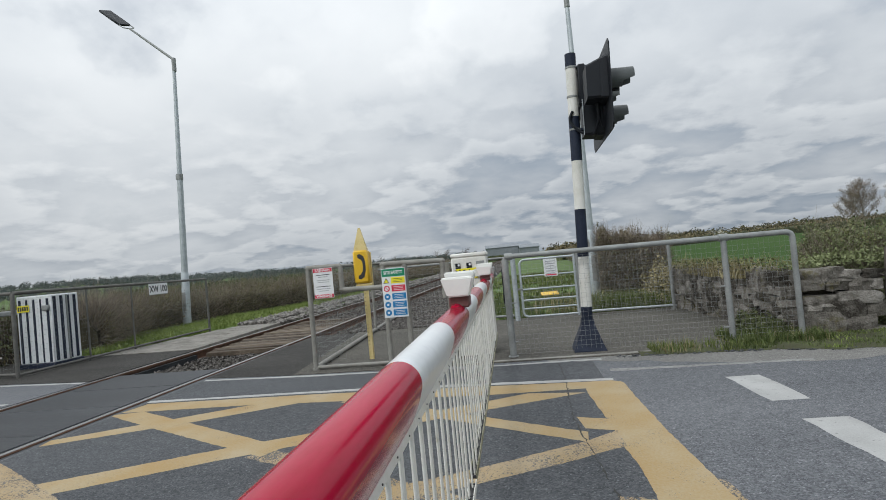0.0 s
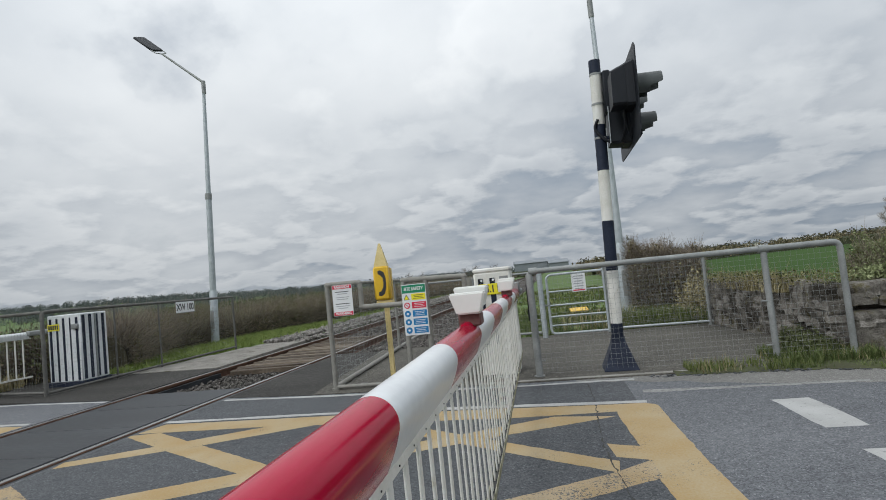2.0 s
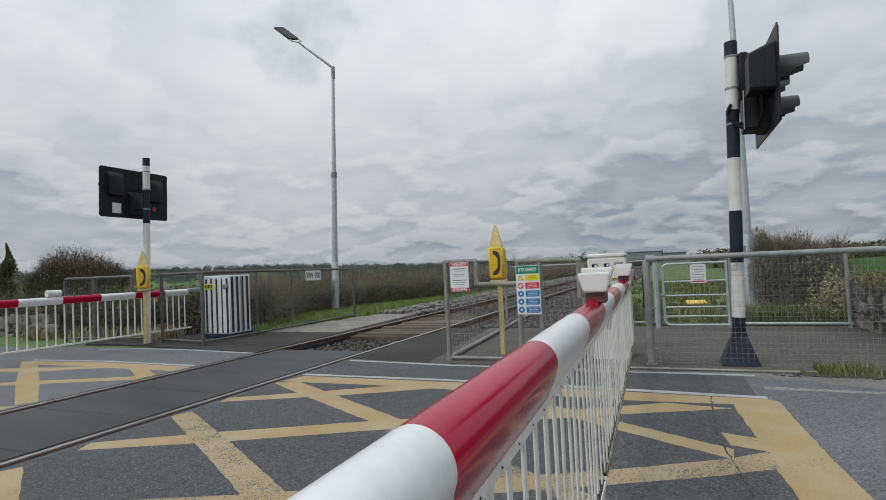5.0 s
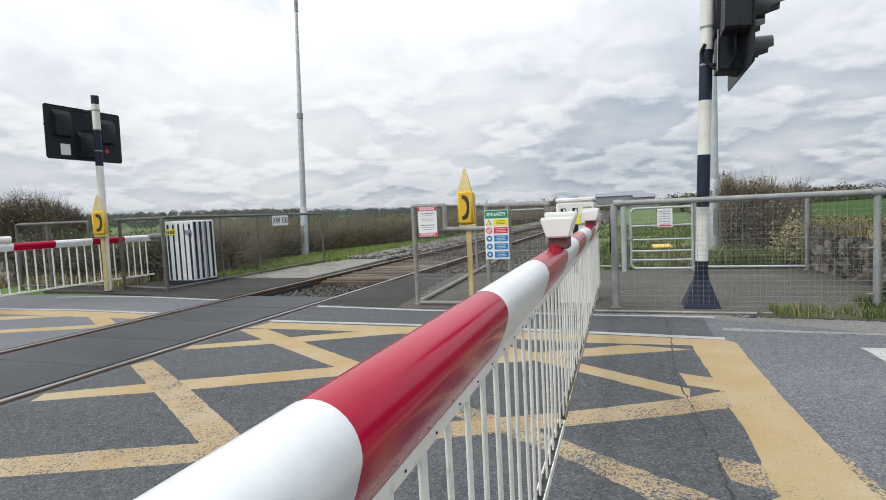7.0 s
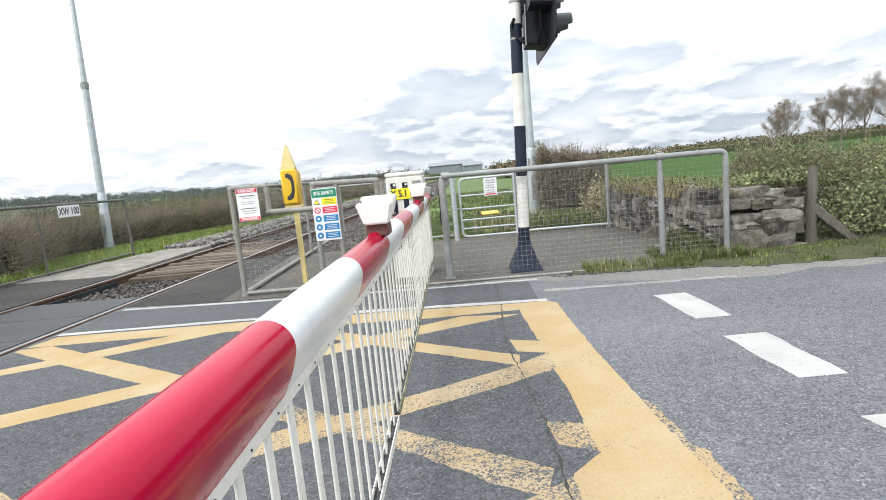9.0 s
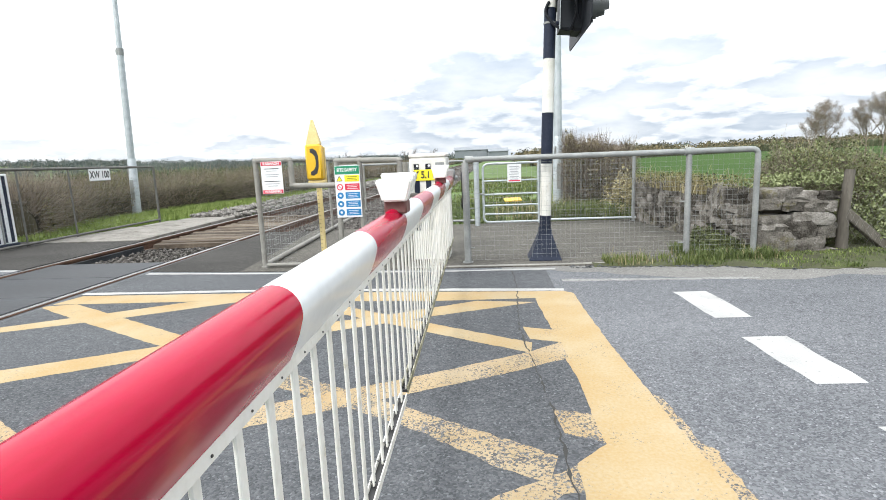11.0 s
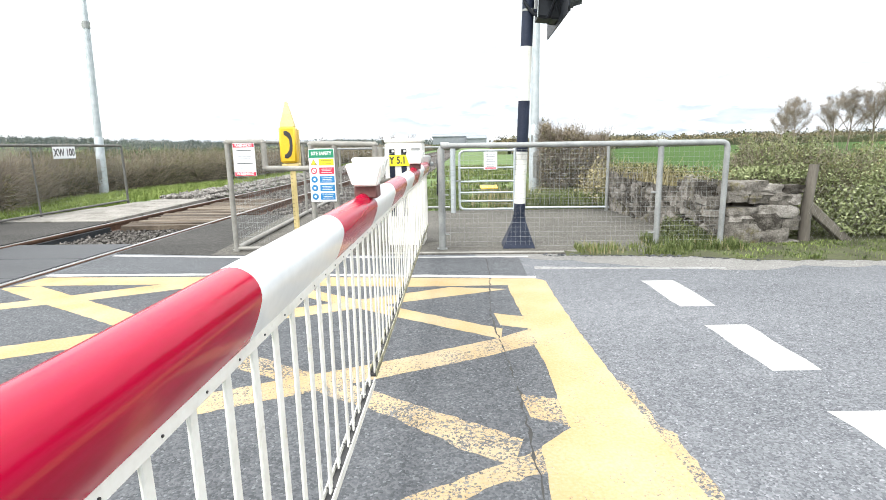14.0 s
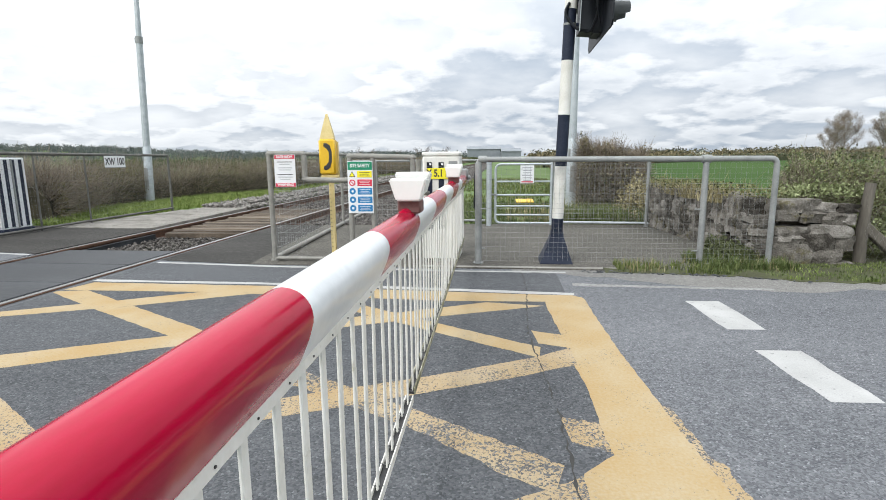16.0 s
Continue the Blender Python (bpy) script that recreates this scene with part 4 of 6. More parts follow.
barrier = thing("barrier_boom", "red and white banded level crossing boom with hanging white bars", "barrier")
edges = [-0.585 + 0.61 * i for i in range(11)] + [6.5]
for i, (a, b) in enumerate(zip(edges, edges[1:])):
    part("red_band" if i % 2 == 0 else "white_band", boom_band(a, b, boom_x), RED if i % 2 == 0 else WHITE, barrier, "glossy red sheeting" if i % 2 == 0 else "glossy white sheeting")
ch = Shape()
ch.add([(boom_x(y) + a, y, BOOM_Z + b) for y in (-0.6, 6.5) for a, b in ((-0.016, -0.095), (0.019, -0.095), (0.019, -0.0755), (-0.016, -0.0755))], [(0, 1, 5, 4), (1, 2, 6, 5), (2, 3, 7, 6), (3, 0, 4, 7), (0, 3, 2, 1), (4, 5, 6, 7)])
part("hanger_channel", ch, WHITE_PAINT, barrier, "white channel that carries the hanging bars")
BAR_Z = 0.27
bar_me = Shape().box((0, 0, -0.297), (0.006, 0.021, 0.594), bev=0.002).mesh("hanging_bar", WHITE_PAINT, False)
pin_me = Shape().cyl((-0.019, 0, 0), (0.0195, 0, 0), 0.0019, n=6).mesh("pin", INK, False)
nb = 66
for i in range(nb):
    y = -0.4 + i * 0.106
    ob = new("hanging_bar", bar_me)
    ob.parent = barrier
    ob.matrix_basis = pose(boom_x(y) + 0.002, y, BOOM_Z - 0.085, 0.6 * math.sin(i * 2.1), rng.uniform(-0.5, 0.5), rng.uniform(-6, 6))
    ob = new("pin", pin_me)
    ob.parent = barrier
    ob.matrix_basis = pose(boom_x(y) + 0.001, y + 0.012, BOOM_Z - 0.0865)
for name, y0, y1, dz, mat_r, text in (("bottom_rail", -0.5, 2.4, -0.012, WHITE_PAINT, "white lower rail of the skirt"), ("bottom_rail", 2.44, 6.5, 0.0, MOSS_WHITE, "mossy lower rail of the skirt")):
    lo = Shape()
    for side, hgt in ((-0.013, 0.014), (0.015, 0.014)):
        lo.add([(boom_x(y) + side + a, y, BAR_Z + dz + b) for y in (y0, y1) for a, b in ((-0.002, -hgt), (0.002, -hgt), (0.002, hgt), (-0.002, hgt))], [(0, 1, 5, 4), (1, 2, 6, 5), (2, 3, 7, 6), (3, 0, 4, 7), (0, 3, 2, 1), (4, 5, 6, 7)])
    rail_b = part(name, lo, mat_r, barrier, text)
    part("channel_floor", Shape().add([(boom_x(y) + a, y, BAR_Z + dz + b) for y in (y0, y1) for a, b in ((-0.011, -0.012), (0.013, -0.012), (0.013, -0.002), (-0.011, -0.002))], [(0, 1, 5, 4), (1, 2, 6, 5), (2, 3, 7, 6), (3, 0, 4, 7), (0, 3, 2, 1), (4, 5, 6, 7)]), INK, rail_b, "dark floor strip inside the channel")
for i in range(nb):
    y = -0.4 + i * 0.106
    ob = new("pin", pin_me)
    ob.parent = barrier
    ob.matrix_basis = pose(boom_x(y) + 0.001, y, BAR_Z) @ Matrix.Diagonal((0.8, 1.4, 1.4, 1))
for y in (2.42, 4.75):
    boom_lamp(barrier, boom_x(y), y, BOOM_Z)
part("pivot_plate", Shape().box((-0.15, 6.62, 0.95), (0.06, 0.3, 0.16), bev=0.02), GALV, barrier, "grey steel pivot plate")
part("end_clamp", Shape().box((boom_x(6.4), 6.45, 0.99), (0.11, 0.09, 0.13), bev=0.015), GALV, barrier, "grey steel clamp at the boom root")
part("hinge_bracket", Shape().box((0.005, 6.42, 0.88), (0.05, 0.1, 0.28), bev=0.012).box((0.02, 6.42, 0.68), (0.09, 0.12, 0.14), bev=0.012), BLACK_PLASTIC, barrier, "dark counterweight bracket")
part("counterweight_arm", Shape().cyl((-0.14, 6.7, 0.95), (-0.14, 7.3, 0.93), 0.03, n=10), GALV, barrier)

# ---- writing ----


def writing(text, size, at, rz, mat, parent, z_turn=0.0, align="CENTER", squeeze=1.0, name="lettering"):
    """Raised lettering facing -y before the turn rz."""
    cu = bpy.data.curves.new(name, "FONT")
    cu.body, cu.size, cu.align_x, cu.align_y, cu.extrude = text, size, align, "CENTER", 0.0006
    cu.offset = size * 0.028
    tmp = bpy.data.objects.new(name, cu)
    scene.collection.objects.link(tmp)
    dg = bpy.context.evaluated_depsgraph_get()
    me = bpy.data.meshes.new_from_object(tmp.evaluated_get(dg))
    bpy.data.objects.remove(tmp)
    bpy.data.curves.remove(cu)
    me.materials.clear()
    me.materials.append(mat)
    ob = new(name, me)
    ob.parent = parent
    ob.matrix_basis = pose(*at, 90, 0, rz) @ Matrix.Diagonal((squeeze, 1, 1, 1))
    return ob


def plate(name, w, h, at, mat, parent, thick=0.004, label=""):
    return part(name, Shape().box(at, (w, thick, h), bev=0.0012), mat, parent, label, smooth=False)


# ---- the barrier machine by the pivot ----
mach = thing("barrier_machine", "white steel barrier machine cabinet with black stripes and a yellow plate", "cabinet", at=(-0.41, 6.79, 0))
part("body", Shape().box((0, 0, 0.6), (0.425, 0.42, 1.2), bev=0.02), WHITE_PAINT, mach)
part("lid", Shape().box((0, 0, 1.22), (0.435, 0.43, 0.05), bev=0.015), WHITE_PAINT, mach, "white steel lid")
for x in (-0.13, 0.005):
    part("stripe", Shape().box((x, -0.212, 0.72), (0.062, 0.004, 0.72)), BLACK, mach, "black painted stripe")
    plate("bracket", 0.06, 0.045, (x, -0.2175, 1.105), BLACK_PLASTIC, mach)
    part("bolt", Shape().cyl((x + 0.012, -0.219, 1.105), (x + 0.012, -0.226, 1.105), 0.014, n=10), SIGN_WHITE, mach, "white round cap")
pl = plate("number_plate", 0.26, 0.125, (-0.03, -0.222, 1.0), SIGN_YELLOW, mach, label="yellow plate with black characters")
writing("Y 5.1 L", 0.112, (-0.03, -0.2255, 1.0), 0, INK, mach, squeeze=0.8)
plate("vent_plate", 0.1, 0.035, (0.14, -0.214, 1.12), GALV, mach)
plate("lamp_shield", 0.11, 0.09, (0.12, -0.24, 1.0), WHITE_PAINT, mach)


# ---- pipe fences ----
def pipe_post(parent, x, y, h, r=0.03, z0=-0.05, mat=None):
    mat = mat or GALV
    part("post", Shape().cyl((x, y, z0), (x, y, h), r, n=14), mat, parent)
    part("foot_flange", Shape().cyl((x, y, 0.0), (x, y, 0.022), r * 1.55, n=14), mat, parent)


def fitting(parent, x, y, z, r=0.042, axis=(1, 0, 0)):
    a = Vector(axis) * 0.045
    c = Vector((x, y, z))
    part("clamp_fitting", Shape().cyl(c - a, c + a, r, n=14), GALV, parent)


def wire_mesh(parent, p0, p1, z0, z1, step=0.052, r=0.0011):
    """Welded wire infill between two foot points."""
    a, b = Vector((*p0, 0)), Vector((*p1, 0))
    d = b - a
    n = max(2, int(d.length / step))
    m = max(2, int((z1 - z0) / step))
    feet = np.array([tuple(a + d * (i / n) + Vector((0, 0, z0))) for i in range(n + 1)])
    tips = feet + np.array([0, 0, z1 - z0])
    hf = np.array([(a.x, a.y, z0 + (z1 - z0) * j / m) for j in range(m + 1)])
    ht = hf + np.array([d.x, d.y, 0])
    sh = Shape()
    for p, q in list(zip(feet, tips)) + list(zip(hf, ht)):
        sh.tube([p, q], r, 3, False)
    part("mesh_panel", sh, GALV, parent, "grey welded wire mesh infill", smooth=False)


f1 = thing("pipe_fence", "grey galvanised pipe fence with wire mesh along the footpath", "fence")
pipe_post(f1, 0.03, 6.34, 1.12, 0.038)
pipe_post(f1, 2.385, 6.33, 1.11, 0.03)
part("end_post", Shape().tube(bend([(1.9, 6.33, 1.145), (3.075, 6.33, 1.14), (3.075, 6.33, -0.05)], 0.07), 0.03, 14), GALV, f1)
part("top_rail", Shape().tube(bend([(0.03, 6.34, 1.0), (0.03, 6.34, 1.155), (1.95, 6.33, 1.145)], 0.06), 0.029, 14), GALV, f1)
fitting(f1, 2.385, 6.33, 1.143)
fitting(f1, 0.075, 6.34, 1.155, 0.04)
for z in (0.18, 0.62):
    part("mesh_clip", Shape().box((0.06, 6.33, z), (0.1, 0.02, 0.015), bev=0.004), GALV, f1)
    part("mesh_clip", Shape().box((2.35, 6.32, z), (0.1, 0.02, 0.015), bev=0.004), GALV, f1)
wire_mesh(f1, (0.07, 6.34), (2.36, 6.33), 0.04, 1.1)
wire_mesh(f1, (2.42, 6.33), (3.05, 6.33), 0.04, 1.1)

f2 = thing("pipe_fence", "grey galvanised mesh fence behind the footpath", "fence")
for x, h in ((1.16, 1.1), (2.68, 1.12)):
    pipe_post(f2, x, 9.66, h, 0.026)
part("top_rail", Shape().cyl((1.1, 9.66, 1.11), (2.72, 9.66, 1.13), 0.02, n=10), GALV_BRIGHT, f2)
part("bottom_rail", Shape().cyl((1.1, 9.66, 0.08), (2.72, 9.66, 0.07), 0.02, n=10), GALV_BRIGHT, f2)
wire_mesh(f2, (1.2, 9.66), (2.66, 9.66), 0.08, 1.1)
f3 = thing("pipe_fence", "grey galvanised pipe fence closing the gap beside the gate", "fence")
part("top_rail", Shape().cyl((-2.4, 9.7, 1.13), (0.0, 9.68, 1.13), 0.02, n=10), GALV, f3)
part("bottom_rail", Shape().cyl((-1.2, 9.7, 0.1), (0.0, 9.68, 0.1), 0.02, n=10), GALV, f3)
pipe_post(f3, -1.1, 9.7, 1.13, 0.026)
wire_mesh(f3, (-1.1, 9.7), (0.0, 9.68), 0.1, 1.1, 0.075)

gate = thing("field_gate", "galvanised tubular pedestrian gate, closed", "gate", at=(0.14, 9.66, 0))
part("gate_frame", Shape().tube(bend([(0.97, 0, 1.06), (0.03, 0, 1.06), (0.03, 0, 0.06), (0.97, 0, 0.06)], 0.1, 6), 0.02, 12), GALV_BRIGHT, gate)
part("hanging_stile", Shape().cyl((0.97, 0, 0.03), (0.97, 0, 1.09), 0.021, n=12), GALV_BRIGHT, gate)
for z in (0.2, 0.35, 0.54, 0.77):
    part("gate_bar", Shape().cyl((0.03, 0, z), (0.97, 0, z), 0.015, n=10), GALV_BRIGHT, gate)
part("latch", Shape().box((-0.02, -0.02, 0.55), (0.14, 0.02, 0.03), bev=0.006), GALV, gate)
gp = thing("gate_post", "tall galvanised steel gate post", "post", at=(0.06, 9.62, 0))
part("post", Shape().cyl((0, 0, -0.05), (0, 0, 1.1), 0.045, n=14), GALV_BRIGHT, gp)
part("cap", Shape().cyl((0, 0, 1.1), (0, 0, 1.12), 0.048, n=14), GALV, gp)
gs = thing("gate_notice", "small white printed notice fixed on the gate", "sign", at=(0.7, 9.62, 0.89))
plate("board", 0.23, 0.3, (0, 0, 0), SIGN_WHITE, gs)
for k in range(6):
    plate("print_bar", 0.17 - 0.02 * (k % 3), 0.014, (0, -0.0035, 0.11 - 0.042 * k), PALE_INK, gs, 0.002)
plate("print_bar", 0.19, 0.02, (0, -0.0035, -0.125), SIGN_RED, gs, 0.002)

# ---- fence round the telephone ----
f4 = thing("pipe_fence", "worn grey pipe fence with mesh beside the track", "fence")
part("corner_post", Shape().tube(bend([(-2.34, 6.34, -0.05), (-2.34, 6.34, 1.24), (-1.93, 6.34, 1.235), (-1.93, 6.34, 0.945), (-1.42, 6.34, 0.935)], 0.045), 0.03, 14), DULL_PIPE, f4)
for x, z in ((-2.34, 1.235), (-1.94, 1.23), (-1.93, 0.95), (-1.45, 0.935)):
    part("elbow", Shape().box((x, 6.34, z), (0.075, 0.066, 0.07), bev=0.028), DULL_PIPE, f4)
part("foot_flange", Shape().cyl((-2.34, 6.34, 0.0), (-2.34, 6.34, 0.03), 0.045, n=12), DULL_PIPE, f4)
part("side_rail", Shape().cyl((-2.34, 6.36, 1.245), (-2.75, 13.2, 1.25), 0.022, n=12), DULL_PIPE, f4)
part("bottom_rail", Shape().cyl((-2.34, 6.36, 0.04), (-2.75, 13.2, 0.05), 0.03, n=12), DULL_PIPE, f4)
part("front_rail", Shape().cyl((-2.34, 6.34, 0.04), (-1.0, 6.34, 0.04), 0.022, n=12), DULL_PIPE, f4)
for y in (9.7, 13.2):
    pipe_post(f4, -2.34 - 0.41 * (y - 6.36) / 6.84, y, 1.245, 0.024, mat=DULL_PIPE)
wire_mesh(f4, (-2.34, 6.4), (-2.75, 13.1), 0.07, 1.22, 0.075, 0.001)
wire_mesh(f4, (-2.31, 6.34), (-1.95, 6.34), 0.07, 1.2)
f5 = thing("pipe_fence", "short grey pipe frame that carries a safety board", "fence")
part("frame", Shape().tube(bend([(-1.4, 6.33, -0.05), (-1.4, 6.33, 1.205), (-0.69, 6.33, 1.185), (-0.69, 6.33, 0.75)], 0.045), 0.03, 14), DULL_PIPE, f5)
part("post", Shape().cyl((-1.14, 6.33, -0.05), (-1.14, 6.33, 1.19), 0.03, n=14), DULL_PIPE, f5)
part("post", Shape().cyl((-0.72, 6.9, -0.05), (-0.72, 6.9, 1.16), 0.03, n=14), DULL_PIPE, f5)
for x, z in ((-1.4, 1.2), (-1.14, 1.197), (-0.69, 1.18)):
    part("elbow", Shape().box((x, 6.33, z), (0.075, 0.066, 0.07), bev=0.028), DULL_PIPE, f5)
part("cross_rail", Shape().cyl((-0.69, 6.33, 0.78), (-0.55, 6.6, 0.78), 0.024, n=12), DULL_PIPE, f5)
wire_mesh(f5, (-1.1, 6.33), (-0.7, 6.33), 0.07, 1.15)

rad = thing("warning_sign", "white warning board with red bands, wired on the fence", "sign", at=(-2.14, 6.295, 1.045))
plate("board", 0.245, 0.36, (0, 0, 0), SIGN_WHITE, rad)
for z, t in ((0.155, "RABHADH"), (-0.155, "WARNING")):
    plate("red_band", 0.235, 0.042, (0, -0.003, z), SIGN_RED, rad, 0.003)
    writing(t, 0.044, (0, -0.0052, z), 0, SIGN_WHITE, rad, squeeze=0.92)
for k, (z, w) in enumerate(((0.1, 0.17), (0.075, 0.12), (0.035, 0.16), (0.012, 0.14), (-0.04, 0.18), (-0.068, 0.17), (-0.092, 0.12))):
    plate("print_bar", w, 0.008, (0, -0.003, z), INK if k in (0, 4) else PALE_INK, rad, 0.002)

site = thing("safety_board", "tall site safety board with coloured bands on a white face", "sign", at=(-1.275, 6.285, 0.86), rz=0)
plate("board", 0.285, 0.575, (0, 0, 0), SIGN_WHITE, site, 0.006)
plate("green_band", 0.275, 0.09, (0, -0.004, 0.237), SIGN_GREEN, site, 0.003)
writing("SITE SAFETY", 0.052, (0, -0.0062, 0.237), 0, SIGN_WHITE, site, squeeze=0.8)
for k, (mat_b, mat_i) in enumerate(((SIGN_YELLOW, SIGN_YELLOW), (SIGN_RED, SIGN_RED), (SIGN_BLUE, SIGN_BLUE), (SIGN_BLUE, SIGN_BLUE), (SIGN_BLUE, SIGN_BLUE))):
    z = 0.145 - 0.094 * k
    plate("message_band", 0.165, 0.072, (0.05, -0.004, z), mat_b, site, 0.003)
    for j in range(3):
        plate("print_bar", 0.12 - 0.02 * (j % 2), 0.005, (0.05, -0.0062, z + 0.018 - 0.018 * j), INK if k == 0 else SIGN_WHITE, site, 0.001)
    c = Vector((-0.09, -0.0045, z))
    if k == 0:
        tri_s = Shape().add([(c.x - 0.036, c.y, z - 0.03), (c.x + 0.036, c.y, z - 0.03), (c.x, c.y, z + 0.034), (c.x - 0.036, c.y + 0.003, z - 0.03), (c.x + 0.036, c.y + 0.003, z - 0.03), (c.x, c.y + 0.003, z + 0.034)], [(0, 1, 2), (5, 4, 3), (0, 3, 4, 1), (1, 4, 5, 2), (2, 5, 3, 0)])
        part("symbol", tri_s, INK, site)
        tri_t = Shape().add([(c.x - 0.026, c.y - 0.002, z - 0.024), (c.x + 0.026, c.y - 0.002, z - 0.024), (c.x, c.y - 0.002, z + 0.023)], [(0, 1, 2)])
        part("symbol", tri_t, mat_i, site)
    else:
        part("symbol", Shape().cyl((c.x, c.y + 0.002, z), (c.x, c.y - 0.001, z), 0.036, n=20), mat_i, site)
        part("symbol", Shape().cyl((c.x, c.y - 0.001, z), (c.x, c.y - 0.002, z), 0.024 if k == 1 else 0.014, n=16), SIGN_WHITE, site)
        if k == 1:
            part("symbol", Shape().box((c.x, c.y - 0.003, z), (0.05, 0.001, 0.008), rot=Matrix.Rotation(radians(45), 3, "Y")), SIGN_RED, site)


# ---- telephones ----
def telephone(at, rz=0.0, label="yellow crossing telephone box on a cream post"):
    t = thing("crossing_telephone", label, "telephone", "crossing telephones", at, rz)
    part("post", Shape().box((0.015, 0.05, 0.46), (0.06, 0.05, 0.96), bev=0.006), CREAM, t, "cream painted post with rust marks")
    for k in range(16):
        part("mark", Shape().box((0.0, 0.0245, 0.1 + 0.05 * k), (0.02, 0.002, 0.004)), TWIG, t)
    part("case", Shape().box((0, 0, 1.2), (0.195, 0.15, 0.42), bev=0.022), YELLOW, t, "glossy yellow case")
    part("back_plate", Shape().box((0.012, 0.085, 1.16), (0.2, 0.02, 0.44), bev=0.005), CREAM, t)
    part("under_tray", Shape().box((0.01, 0.02, 0.965), (0.2, 0.14, 0.035), bev=0.008), CREAM, t)
    sp = Shape()
    sp.add([(-0.085, -0.05, 1.41), (0.085, -0.05, 1.41), (0.085, 0.06, 1.41), (-0.085, 0.06, 1.41), (-0.012, 0.0, 1.7), (0.012, 0.0, 1.7), (0.012, 0.02, 1.7), (-0.012, 0.02, 1.7)], [(0, 1, 5, 4), (1, 2, 6, 5), (2, 3, 7, 6), (3, 0, 4, 7), (4, 5, 6, 7), (3, 2, 1, 0)])
    part("pointed_cap", sp, CREAM, t, "faded yellow pointed cap", smooth=False)
    hs = Shape().tube([(-0.035, -0.078, 1.335), (-0.012, -0.078, 1.335), (0.018, -0.078, 1.315), (0.04, -0.078, 1.265), (0.043, -0.078, 1.2), (0.037, -0.078, 1.14), (0.012, -0.078, 1.085), (-0.016, -0.078, 1.068), (-0.04, -0.078, 1.07)], [0.02, 0.029, 0.028, 0.019, 0.017, 0.019, 0.028, 0.029, 0.02], 12)
    hs.v = [(x, -0.0765 + (y + 0.0765) * 0.08, z) for x, y, z in hs.v]
    part("handset_symbol", hs, INK, t, "dark handset symbol")
    return t


telephone((-1.8, 6.8, 0), 6)
telephone((-8.86, 7.16, 0.07), 40, "yellow crossing telephone box beside the far signal")


# ---- wig-wag signals ----
def banded_pole(parent, cuts, r=0.062, first_black=True):
    for i, (a, b) in enumerate(zip(cuts, cuts[1:])):
        black = (i % 2 == 0) == first_black
        part("black_band" if black else "white_band", Shape().cyl((0, 0, a), (0, 0, b), r + (0.001 if black else 0), n=20), BLACK if black else WHITE_PAINT, parent)


